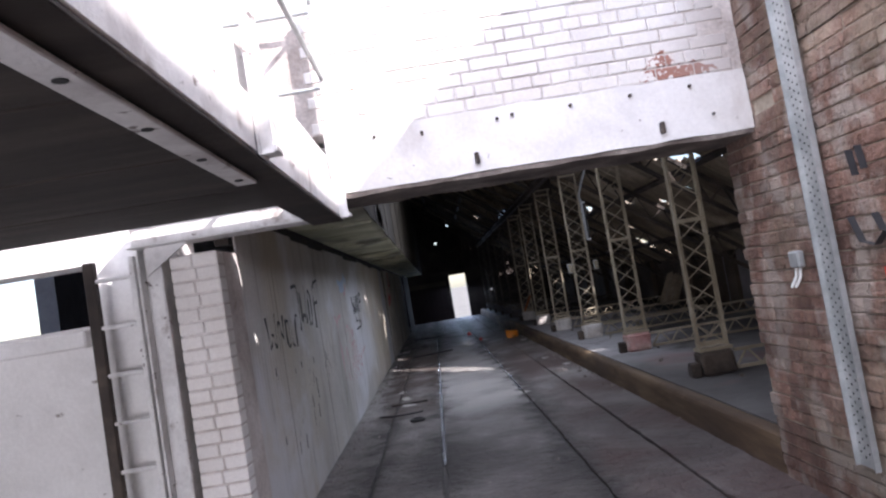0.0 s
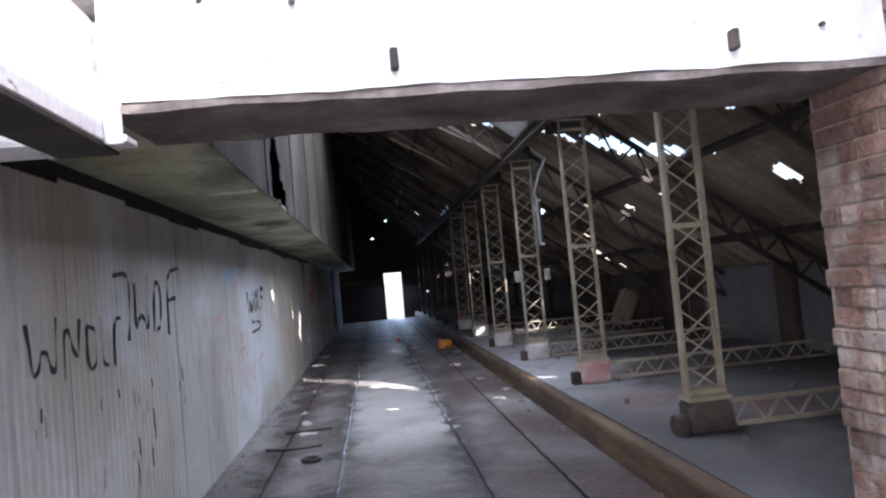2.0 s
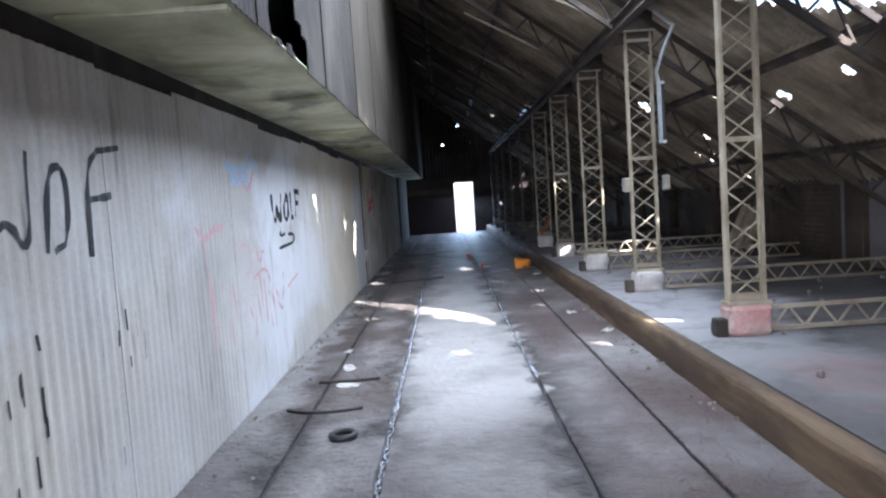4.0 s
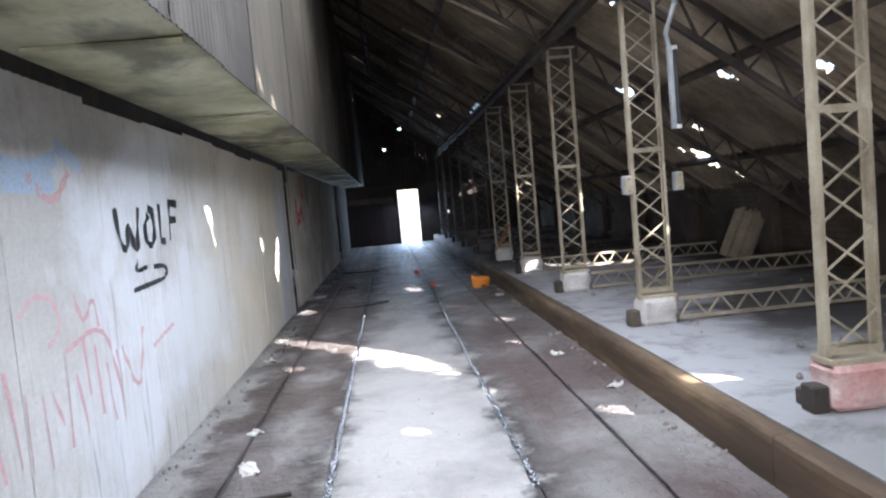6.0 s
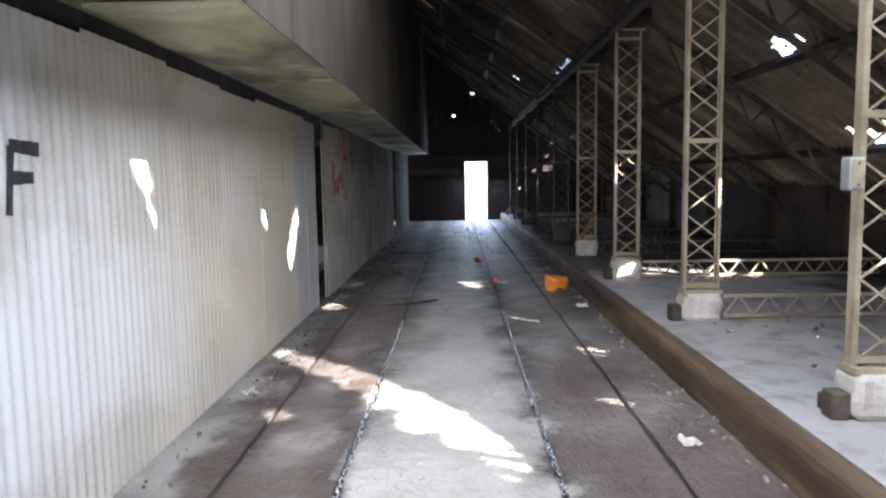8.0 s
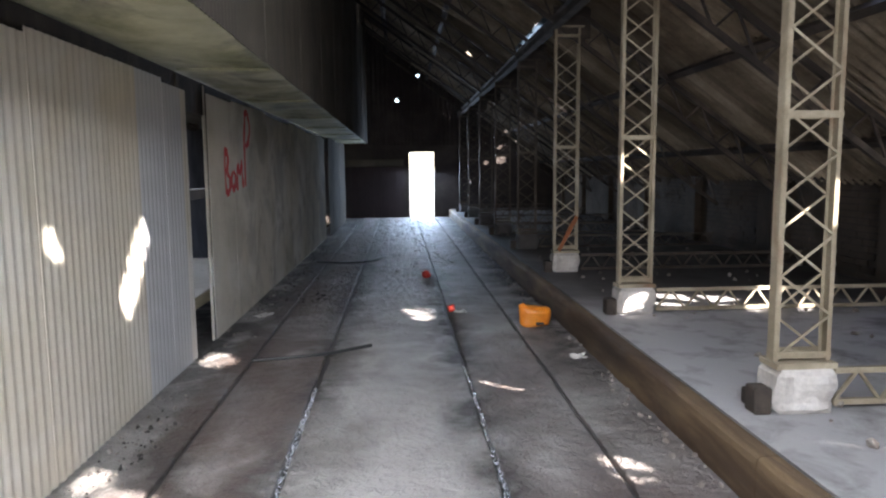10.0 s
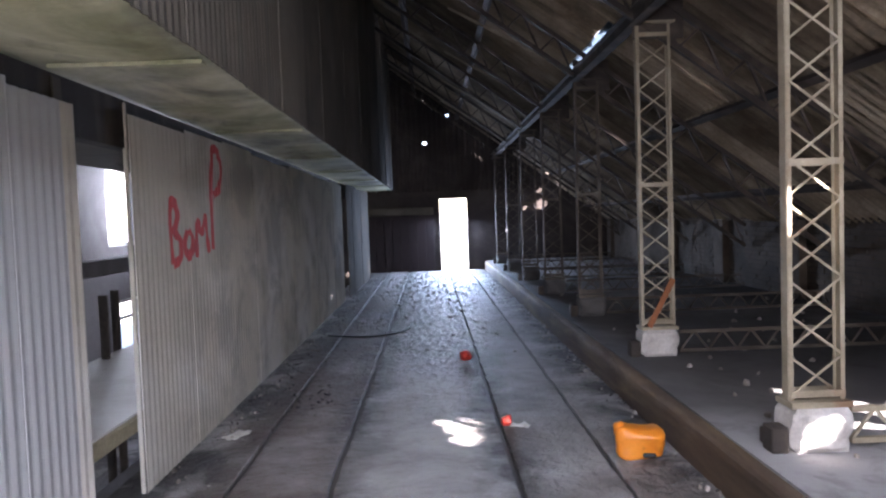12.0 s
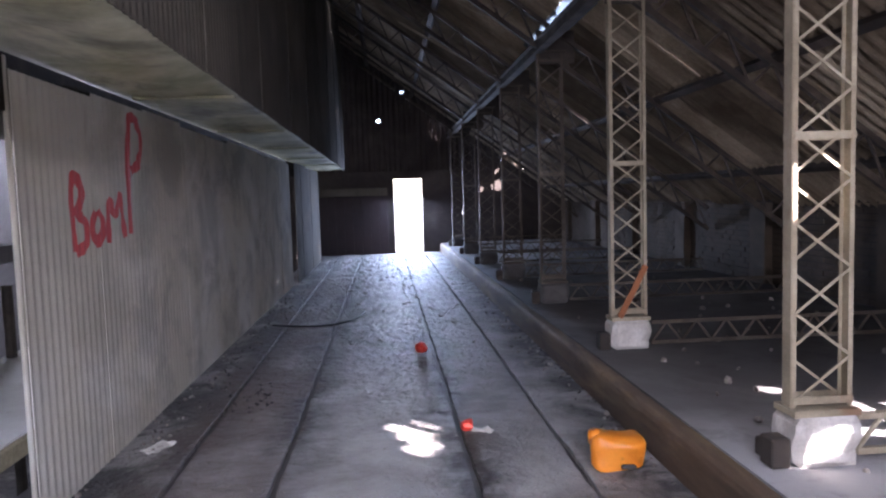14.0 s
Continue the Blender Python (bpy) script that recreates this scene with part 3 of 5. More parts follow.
ROW_X = [RIDGE_X, *reversed(PURLIN_X), 5.72]
SHEET_ROT = Matrix(((COS, 0, 0.72 * COS), (0, 1, 0), (-0.72 * COS, 0, COS))).to_4x4()
rng = random.Random(5)
plain = {}
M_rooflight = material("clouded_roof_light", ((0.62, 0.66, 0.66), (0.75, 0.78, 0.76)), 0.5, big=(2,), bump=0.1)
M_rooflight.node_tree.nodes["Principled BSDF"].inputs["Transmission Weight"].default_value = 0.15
for k in range(34):
    y = Y0 - 0.25 + STEP * k
    for r, (x0, x1) in enumerate(zip(ROW_X, ROW_X[1:])):
        long = (x1 - x0) / COS + 0.11
        holes = [((hx - x0) / COS, hy - y, ra, rb, hx * 3 + hy) for hx, hy, ra, rb in ROOF_HOLES
                 if x0 - ra < hx < x1 + ra + 0.1 and y - rb < hy < y + STEP + rb]
        # unseen roof light sheets: lower run inferred, upper run added around the fill lamp
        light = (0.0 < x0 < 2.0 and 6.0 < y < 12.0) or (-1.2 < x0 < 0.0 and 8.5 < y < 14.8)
        key = (round(long, 3), light)
        if holes:
            me = corrugated("roof_sheet", long, STEP + 0.03, 0.146, 0.026, holes=holes)
        else:
            me = plain[key] = plain.get(key) or corrugated("roof_sheet", long, STEP + 0.03, 0.146, 0.026)
        lift = 0.012 * (k % 2) + 0.014 * (8 - r) + rng.uniform(0, 0.006)
        m = Matrix.Translation((x0 + rng.uniform(-0.02, 0.02), y, roof_z(x0) + lift - 0.05)) @ SHEET_ROT @ pose(0, 0, 0, 0, rng.uniform(-0.3, 0.3), rng.uniform(-0.5, 0.5))
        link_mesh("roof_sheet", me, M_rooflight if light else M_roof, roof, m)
structure("roof_west", add_bar(bmesh.new(), (RIDGE_X - 0.1, 19, roof_z(RIDGE_X) - 0.05), (-6.2, 19, 5.3), 29.4, 0.06, (1, 0, 0)), M_roof, "dark far roof slope")
# added translucent strip: keeps the slit bright but stops its direct sun
M_strip = bpy.data.materials.new("milky_plastic")
M_strip.use_nodes = True
strip_glow = M_strip.node_tree.nodes.new("ShaderNodeBsdfTranslucent")
strip_glow.inputs["Color"].default_value = (0.17, 0.20, 0.23, 1)
M_strip.node_tree.links.new(strip_glow.outputs[0], M_strip.node_tree.nodes["Material Output"].inputs["Surface"])
strip = part("roof_light_strip", box((-0.14, 20.9, -0.003), (0.14, 23.55, 0.003)), M_strip, roof, "milky strip added under the roof slit to spread its sun")
strip.matrix_local = Matrix.Translation((2.58, 0, roof_z(2.58) - 0.035)) @ pose(0, 0, 0, 0, 35.75, 0)
purlins = tagged(new("purlins"), "dark steel purlins under the roof sheets", "purlin", kind="structure")
for x in PURLIN_X:
    bm = bmesh.new()
    z = roof_z(x) - 0.085
    add_box(bm, (-0.03, Y0, -0.045), (0.03, Y1, 0.03), 0, Matrix.Translation((x, 0, z)) @ pose(0, 0, 0, 0, 35.75, 0))
    add_box(bm, (-0.05, Y0, -0.055), (0.03, Y1, -0.047), 0, Matrix.Translation((x, 0, z)) @ pose(0, 0, 0, 0, 35.75, 0))
    part("purlin", bm, M_truss, purlins)

# ---- left side: corrugated wall, soffit and upper panel ----
PITCH, AMP = 0.075, 0.0042
wall = tagged(new("wall_west"), "grey corrugated fibre-cement wall, stained and sprayed", "wall", kind="structure")
SHEET_W = 12 * PITCH
WY0 = 4.45


def wall_face(y):
    """The outer face of the corrugated wall at y."""
    if y < 16.9:
        k, y0 = int((y - WY0) // SHEET_W), WY0
    else:
        k, y0 = int((y - 17.3) // SHEET_W), 17.3
    return WALL_X + AMP * math.cos(2 * math.pi * (y - y0 - k * SHEET_W) / PITCH) + 0.004 * (k % 2)


def wall_sheets(y0, y1, x0, top, mat, parent, lean=0.0):
    k = 0
    while y0 + k * SHEET_W < y1 - 0.05:
        y = y0 + k * SHEET_W
        w = min(SHEET_W + 0.02, y1 - y)
        me = corrugated("wall_sheet", top + 0.02 * math.sin(y * 5), w, PITCH, AMP, seg=6, rows=2)
        m = Matrix(((0, 0, 1, x0 + 0.004 * (k % 2)), (0, 1, 0, y), (1, 0, 0, 0.0), (0, 0, 0, 1)))
        m = Matrix.Translation((0, 0, 0.012)) @ m
        link_mesh("wall_sheet", me, mat, parent, m)
        k += 1


wall_sheets(WY0, 16.68, WALL_X, 2.15, M_wall, wall)
# added dark strip, draws the shadow gap between sheets and soffit
structure("trim_wall_plate", box((-1.34, Y0, 2.0), (-1.25, 31.5, 2.275)), M_dark_board, "dark strip standing in for the shadow gap above the sheets")
wall_sheets(17.3, 26.7, WALL_X, 2.20, M_wall, wall)
wall_sheets(26.95, 31.6, WALL_X + 0.06, 2.24, M_panel, wall)
for y, half, mat in ((16.60, 0.04, M_panel), (17.325, 0.012, M_wall), (26.8, 0.04, M_panel)):
    part("stud", box((WALL_X - (0.11 if half > 0.02 else 0.045), y - half, 0.0), (WALL_X - 0.02, y + half, 2.26), 0.006), mat, wall)
structure("wall_west_lower", box((-1.62, Y0, -2.6), (-1.46, Y1, -0.06)), M_side, "dark wall under the walkway edge")
soffit = tagged(new("soffit"), "pale blotched soffit boards under the boxed-out panel", "soffit", kind="structure")
PANEL_X, SOFFIT_Z = -0.50, 2.30


def bowed_board(y0, y1):
    """A thin soffit sheet that has sagged and buckled with damp, held at both long edges."""
    bm = bmesh.new()
    nx, ny = 10, 26
    rows = []
    for side in (0, 1):
        for i in range(nx + 1):
            u = i / nx
            x = WALL_X - 0.12 + u * (PANEL_X + 0.128 - WALL_X)
            rows.append([bm.verts.new((x, y0 + (y1 - y0) * j / ny, SOFFIT_Z + 0.010 * side - math.sin(math.pi * u) * (0.016 + 0.014 * math.sin((y0 + (y1 - y0) * j / ny) * 2.1))
                                       + 0.016 * noise.noise((x * 2.2, y0 + (y1 - y0) * j / ny * 1.0, 2)) * math.sin(math.pi * u) ** 0.5)) for j in range(ny + 1)])
    n = nx + 1
    for i in range(nx):
        for j in range(ny):
            bm.faces.new((rows[i][j], rows[i][j + 1], rows[i + 1][j + 1], rows[i + 1][j]))
            bm.faces.new((rows[n + i][j], rows[n + i + 1][j], rows[n + i + 1][j + 1], rows[n + i][j + 1]))
    for j in range(ny):
        bm.faces.new((rows[0][j], rows[n][j], rows[n][j + 1], rows[0][j + 1]))
        bm.faces.new((rows[nx][j], rows[nx][j + 1], rows[n + nx][j + 1], rows[n + nx][j]))
    return bm


y = Y0
while y < 31.5:
    end = min(y + 2.4, 31.55)
    part("soffit_board", bowed_board(y + 0.004, end - 0.004), M_soffit, soffit, smooth=True)
    if end < 31.5:
        part("cover_strip", box((WALL_X + 0.03, end - 0.03, SOFFIT_Z - 0.040), (PANEL_X - 0.01, end + 0.03, SOFFIT_Z - 0.020), 0.003), M_soffit, soffit)
    y = end
panel = tagged(new("wall_panel"), "tall dark corrugated panel above the soffit", "wall", kind="structure")
PANEL_HOLES = [(0.27, 7.70, 0.28, 0.36), (0.11, 8.12, 0.14, 0.26)]
k = 0
while Y0 + 0.9 * k < 31.4:
    y = Y0 + 0.9 * k
    holes = [(hz, hy - y, a, b, 2.0) for hz, hy, a, b in PANEL_HOLES if y - b < hy < y + 0.9 + b]
    me = corrugated("panel_sheet", roof_z(PANEL_X) - SOFFIT_Z - 0.05, min(0.92, 31.55 - y), PITCH, AMP, holes=holes, seg=6, rows=2)
    link_mesh("panel_sheet", me, M_panel_near if k < 7 else M_panel, panel, Matrix(((0, 0, 1, PANEL_X + 0.014 + 0.008 * (k % 2)), (0, 1, 0, y), (1, 0, 0, SOFFIT_Z - 0.02), (0, 0, 0, 1))))
    k += 1
part("end_closure", box((WALL_X - 0.1, 31.56, SOFFIT_Z - 0.012), (PANEL_X + 0.03, 31.60, 5.7), 0.004), M_panel, panel)
part("back_lining", box((WALL_X - 0.14, Y0, SOFFIT_Z + 0.03), (WALL_X - 0.10, 31.5, 6.2)), M_dark_board, panel)

# side room beyond the gap: a void with a tall arched window
side = bmesh.new()
WX = -5.6
for lo, hi in (((WX - 0.3, Y0, -2.6), (WX, 6.2, 5.6)), ((WX - 0.3, 6.2, -2.6), (WX, 10.5, 1.2)), ((WX - 0.3, 6.2, 3.4), (WX, 10.5, 5.6)), ((WX - 0.3, 10.5, -2.6), (WX, 26.52, 5.6)), ((WX - 0.3, 28.22, -2.6), (WX, Y1, 5.6)), ((WX - 0.3, 26.52, -2.6), (WX, 28.22, -1.7)), ((WX - 0.3, 26.52, 0.15), (WX, 28.22, 1.2)),
               ((WX - 0.3, 26.52, 3.25), (WX, 28.22, 5.6))):
    add_box(side, lo, hi)
R = 0.85
arc = [(27.37 + R * math.cos(math.pi * i / 16), 2.40 + R * math.sin(math.pi * i / 16)) for i in range(17)]
for (ya, za), (yb, zb) in zip(arc, arc[1:]):
    a = [side.verts.new((x, y, z)) for x in (WX - 0.3, WX) for y, z in ((ya, za), (yb, zb), (yb, 3.27), (ya, 3.27))]
    for q in ((0, 1, 2, 3), (7, 6, 5, 4), (0, 4, 5, 1)):
        side.faces.new([a[i] for i in q])
structure("wall_side_room", side, M_side, "grey plaster wall of the side room with tall windows")
wbm = bmesh.new()
for z0, z1 in ((-1.7, 0.15), (1.2, 3.25)):
    for lo, hi in (((WX - 0.12, 26.52, z0), (WX - 0.04, 26.59, z1)), ((WX - 0.12, 28.15, z0), (WX - 0.04, 28.22, z1)), ((WX - 0.12, 26.59, z1 - 0.07), (WX - 0.04, 28.15, z1)),
                   ((WX - 0.12, 26.59, z0), (WX - 0.04, 28.15, z0 + 0.07)), ((WX - 0.11, 26.59, z0 + 1.45), (WX - 0.05, 28.15, z0 + 1.51))):
        add_box(wbm, lo, hi, 0.008)
structure("window_1", wbm, M_lampwhite, "white-framed windows of the side room, glassless")
structure("floor_side_room", box((WX, Y0, -2.58), (-1.63, Y1, -2.45)), M_floor, "dusty lower floor of the side room")
structure("trim_gap", box((-2.6, 16.3, 0.26), (-1.42, 20.5, 0.36), 0.01), M_ochre, "ochre board edge behind the gap in the wall")
structure("trim_gap_top", box((-2.58, 16.4, 0.364), (-1.44, 20.4, 0.376)), M_white, "pale sheet lying on the board behind the gap")
structure("trim_gap_beam", box((-3.4, 17.0, 1.02), (-3.2, 25.0, 1.20), 0.01), M_side, "grey beam in the side room")
structure("trim_gap_rail", box((-2.1, 15.6, 2.02), (-1.36, 19.5, 2.14), 0.01), M_panel, "timber rail across the gap")
bm = bmesh.new()
add_bar(bm, (-1.9, 16.2, 2.5), (-1.75, 18.8, 2.0), 0.08, 0.1)
structure("trim_gap_brace", bm, M_truss, "dark brace behind the gap")

for px, py in ((-2.5, 19.6), (-2.62, 20.1), (-3.1, 22.4)):
    pipe = thing("pipe", (px, py, -2.45), "dark upright service pipe in the side room", "pipe", "side room pipes")
    part("tube", add_rod(bmesh.new(), (0, 0, 0), (0, 0, 3.4), 0.04, 10), M_truss, pipe)
    for z in (1.2, 2.4):
        part("collar", add_rod(bmesh.new(), (0, 0, z), (0, 0, z + 0.06), 0.055, 10), M_galv, pipe)

# ---- entry bay ----
# back wall with an unseen gap added for the fill lamp
bm = bmesh.new()
for lo, hi in (((-4.5, -3.5, -0.4), (-3.85, -3.2, 4.8)), ((-3.85, -3.5, 1.95), (-0.95, -3.2, 4.8)), ((-0.95, -3.5, -0.4), (2.4, -3.2, 4.8)), ((-3.85, -3.5, -0.4), (-0.95, -3.2, 0.05))):
    add_box(bm, lo, hi)
structure("wall_entry_back", bm, M_white, "white wall behind the start of the walk")
structure("wall_entry_left", box((-4.5, -3.2, -0.4), (-4.2, 4.5, 4.8)), M_white, "white side wall of the entry bay")
structure("floor_entry", box((-4.2, -3.2, -0.4), (-1.455, 4.45, 0.0)), M_ledge, "dusty floor of the entry bay")
front = bmesh.new()
for lo, hi in (((-4.2, 4.15, 0), (-1.47, 4.44, 1.62)), ((-4.2, 4.15, 1.62), (-3.95, 4.44, 1.98)), ((-2.02, 4.15, 1.62), (-1.47, 4.44, 1.98)), ((-4.2, 4.15, 1.98), (-1.47, 4.44, 2.45)), ((-1.47, 4.15, 2.2), (-0.5, 4.44, 2.45))):
    add_box(front, lo, hi)
structure("wall_entry_front", front, M_white, "white painted wall with a low bright opening")
structure("wall_entry_ledge", box((-4.0, 4.05, 1.50), (-2.03, 4.148, 1.60), 0.01), M_white, "painted ledge below the opening")
ceil = bmesh.new()
for lo, hi in (((-4.5, -3.5, 4.8), (-3.2, 4.5, 4.9)), ((-3.2, -3.5, 4.8), (1.6, -1.6, 4.9)), ((-3.2, 3.6, 4.8), (1.6, 4.5, 4.9))):
    add_box(ceil, lo, hi)
structure("ceiling", ceil, M_white, "white ceiling of the entry bay with a large open roof light")
lint = structure("lintel", rough_box((-0.49, 3.952, 2.125), (1.972, 4.42, 2.48)), M_white, "whitewashed concrete lintel over the wide opening")
for x, z, r in ((0.07, 2.40, 0.010), (0.51, 2.41, 0.010), (0.60, 2.42, 0.010), (0.94, 2.42, 0.010), (1.29, 2.42, 0.010), (1.64, 2.42, 0.010), (-0.2, 2.42, 0.010), (1.75, 2.24, 0.008)):
    part("bolt", add_rod(bmesh.new(), (x, 3.935, z), (x, 3.96, z), r, 8), M_truss, lint, "dark rusty bolt head")
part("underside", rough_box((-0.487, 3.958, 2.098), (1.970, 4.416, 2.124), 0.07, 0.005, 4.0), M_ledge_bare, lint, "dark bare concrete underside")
for x in (0.36, 1.44):
    bm = box((x - 0.012, 3.915, 2.17), (x + 0.012, 3.955, 2.235), 0.004)
    part("bracket", bm, M_truss, lint, "dark iron bracket stub")
structure("wall_lintel_core", box((-4.2, 3.972, 2.484), (1.98, 4.42, 3.47)), M_white_mortar, "painted mortar of the wall above the lintel")
structure("wall_lintel_top", box((-4.2, 3.99, 3.52), (1.98, 4.42, 4.8)), M_white, "white boarding above the brick")
structure("trim_flashing", box((-0.6, 3.935, 3.475), (1.975, 4.0, 3.515), 0.006), M_brick, "rusty flashing strip above the white brick")
structure("wall_entry_right", box((1.992, -3.2, -0.4), (2.4, 4.40, 4.25)), M_mortar, "old brick wall of the entry bay")
structure("wall_entry_right_return", box((2.4, 4.0, -0.4), (5.95, 4.44, 3.9)), M_mortar, "brick cross wall beside the opening")
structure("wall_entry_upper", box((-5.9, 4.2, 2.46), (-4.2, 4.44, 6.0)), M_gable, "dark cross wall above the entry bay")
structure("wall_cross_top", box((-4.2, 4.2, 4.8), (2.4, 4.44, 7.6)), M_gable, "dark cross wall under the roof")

# platform with rail posts
plat = thing("platform", (-0.5, 1.0, 2.0), "white flaking steel platform with dark boarded underside and railing", "platform")


def P(name, bm, mat, label="", parent=None):
    """A part of the platform, modelled in place."""
    bm.transform(Matrix.Translation((0.5, -1.0, -2.0)))
    return part(name, bm, mat, parent or plat, label)


bm = box((-0.475, -2.8, 1.985), (-0.45, 3.94, 2.165), 0.004)
P("edge_beam", bm, M_flaked)
# flange under the white beam, coloured dark for the shade below it
P("bottom_flange", box((-0.62, -2.8, 1.970), (-0.452, 3.94, 1.983), 0.002), M_dark_board, "beam underside with its shade in the colour")
P("toe_plate", box((-0.495, -2.8, 2.178), (-0.478, 3.94, 2.34), 0.003), M_flaked)
strip_part = P("angle_strip", box((-0.605, -2.8, 1.954), (-0.535, 2.35, 1.967), 0.003), M_flaked, "grey drilled steel strip")
for k in range(11):
    P("hole", add_rod(bmesh.new(), (-0.57, 2.25 - 0.36 * k, 1.9515), (-0.57, 2.25 - 0.36 * k, 1.9545), 0.014, 10), M_hole, "dark drilled hole", strip_part)
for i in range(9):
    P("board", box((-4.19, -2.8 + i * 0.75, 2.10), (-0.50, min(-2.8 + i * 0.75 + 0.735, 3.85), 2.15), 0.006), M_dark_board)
for y in (0.2, 2.08, 3.86):
    bm = box((-0.448, y - 0.05, 1.975), (-0.436, y + 0.05, 3.25), 0.003)
    add_box(bm, (-0.436, y - 0.05, 1.975), (-0.40, y - 0.038, 3.25))
    add_box(bm, (-0.436, y - 0.045, 1.98), (-0.39, y + 0.045, 2.0), 0.003)
    upright = P("post", bm, M_flaked)
    for dz in (0.06, 0.12):
        P("bolt", add_rod(bmesh.new(), (-0.436, y + 0.02, 1.99 + dz), (-0.425, y + 0.02, 1.99 + dz), 0.013, 6), M_truss, "dark bolt head", upright)
for z in (2.76, 3.2):
    P("rail", add_rod(bmesh.new(), (-0.43, -2.8, z), (-0.43, 3.86, z), 0.014, 8), M_galv, "grey tube rail")
    P("rail", add_rod(bmesh.new(), (-0.43, 3.86, z - 0.04), (-1.4, 3.88, z - 0.04), 0.012, 8), M_galv, "grey tube rail")

ibeam = thing("steel_beam", (-1.13, 3.94, 1.995), "white painted steel beam under the platform end", "beam")
for lo, hi, nm in (((-0.52, -0.08, 0), (0.5, 0.1, 0.010), "flange"), ((-0.52, -0.08, 0.186), (0.5, 0.1, 0.2), "flange"), ((-0.52, 0.0, 0.010), (0.5, 0.012, 0.186), "web")):
    part(nm, box(lo, hi, 0.003), M_flaked, ibeam)
bm = bmesh.new()
vs = [bm.verts.new(p) for p in ((-0.44, -0.03, -0.002), (-0.20, -0.03, -0.002), (-0.44, -0.03, -0.16))]
f = bm.faces.new(vs)
ext = bmesh.ops.extrude_face_region(bm, geom=[f])
bmesh.ops.translate(bm, verts=[v for v in ext["geom"] if isinstance(v, bmesh.types.BMVert)], vec=(0, 0.02, 0))
part("gusset", bm, M_flaked, ibeam)
post = thing("steel_post", (-1.57, 4.03, 0), "white painted steel post beside the ladder", "post")
for lo, hi, nm in (((-0.07, -0.08, 0), (-0.056, 0.1, 2.018), "flange"), ((0.056, -0.08, 0), (0.07, 0.1, 2.018), "flange"), ((-0.056, -0.006, 0), (0.056, 0.006, 2.018), "web")):
    part(nm, box(lo, hi, 0.003), M_flaked, post)
pier = structure("wall_pier", box((-1.46, 3.99, 0), (-1.20, 4.40, 1.93)), M_white_mortar, "white painted brick pier at the wall's start")
for i in range(25):
    off = 0.02 if i % 2 else 0.0
    for x0, x1 in ((-1.465, -1.345 + off), (-1.335 + off, -1.195)):
        part("brick", box((x0, 3.978, 0.01 + i * 0.077), (x1, 4.1, 0.075 + i * 0.077), 0.005), M_white_brick, pier)
ladder = thing("ladder", (-1.80, 3.98, 0), "dark steel ladder with white rungs fixed to the wall", "ladder")
part("stile", box((-0.15, -0.02, 0), (-0.09, 0.03, 1.97), 0.004), M_truss, ladder, "dark flat steel stile")
part("stile", box((0.11, -0.02, 0), (0.14, 0.03, 1.97), 0.004), M_flaked, ladder)
for i in range(7):
    z = 0.24 + 0.27 * i
    part("rung", add_rod(bmesh.new(), (-0.10, 0, z), (0.12, 0, z), 0.012, 8), M_flaked, ladder)

# cable tray, junction box, sign and marks on the brick wall
tray = thing("cable_tray", (1.955, 3.42, 0.3), "galvanised perforated cable tray fixed upright to the brick wall", "cable tray")
bm = box((-0.006, -0.075, 0), (0.0, 0.075, 4.2), 0.001)
add_box(bm, (-0.03, -0.081, 0), (0.0, -0.0755, 4.2))
add_box(bm, (-0.03, 0.0755, 0), (0.0, 0.081, 4.2))
channel = part("channel", bm, M_galv, tray)
pm = mesh_of("perforation", box((-0.0015, -0.0042, -0.007), (0.0005, 0.0042, 0.004)))
pm.materials.append(M_hole)
for i in range(70):
    for j, yy in enumerate((-0.05, -0.018, 0.018, 0.05)):
        link_mesh("perforation", pm, None, channel, pose(-0.0065, yy, 0.05 + i * 0.045 + (0.022 if j % 2 else 0)))
jb = thing("junction_box", (1.965, 3.72, 1.30), "pale plastic junction box with two cut cables", "junction box")
part("body", box((-0.04, -0.05, 0), (0.0, 0.05, 0.09), 0.008), M_galv, jb)
for yy in (-0.02, 0.025):
    part("cable", add_tube(bmesh.new(), [(-0.02, yy, 0.0), (-0.025, yy + 0.004, -0.05), (-0.05, yy + 0.02, -0.10)], 0.008), M_lampwhite, jb)
sign = thing("sign", (1.962, 2.93, 0.98), "red safety sign with white illegible panel on brick", "sign")
part("plate", box((-0.004, -0.10, 0), (0.0, 0.10, 0.30), 0.001), M_red, sign)
part("panel", add_rod(bmesh.new(), (-0.006, 0.01, 0.20), (-0.0045, 0.01, 0.20), 0.045, 16), M_paper, sign, "white round symbol")
part("panel", box((-0.006, -0.07, 0.04), (-0.0045, 0.07, 0.10)), M_paper, sign, "white unreadable text bar")

# ---- columns, trusses and floor ties ----


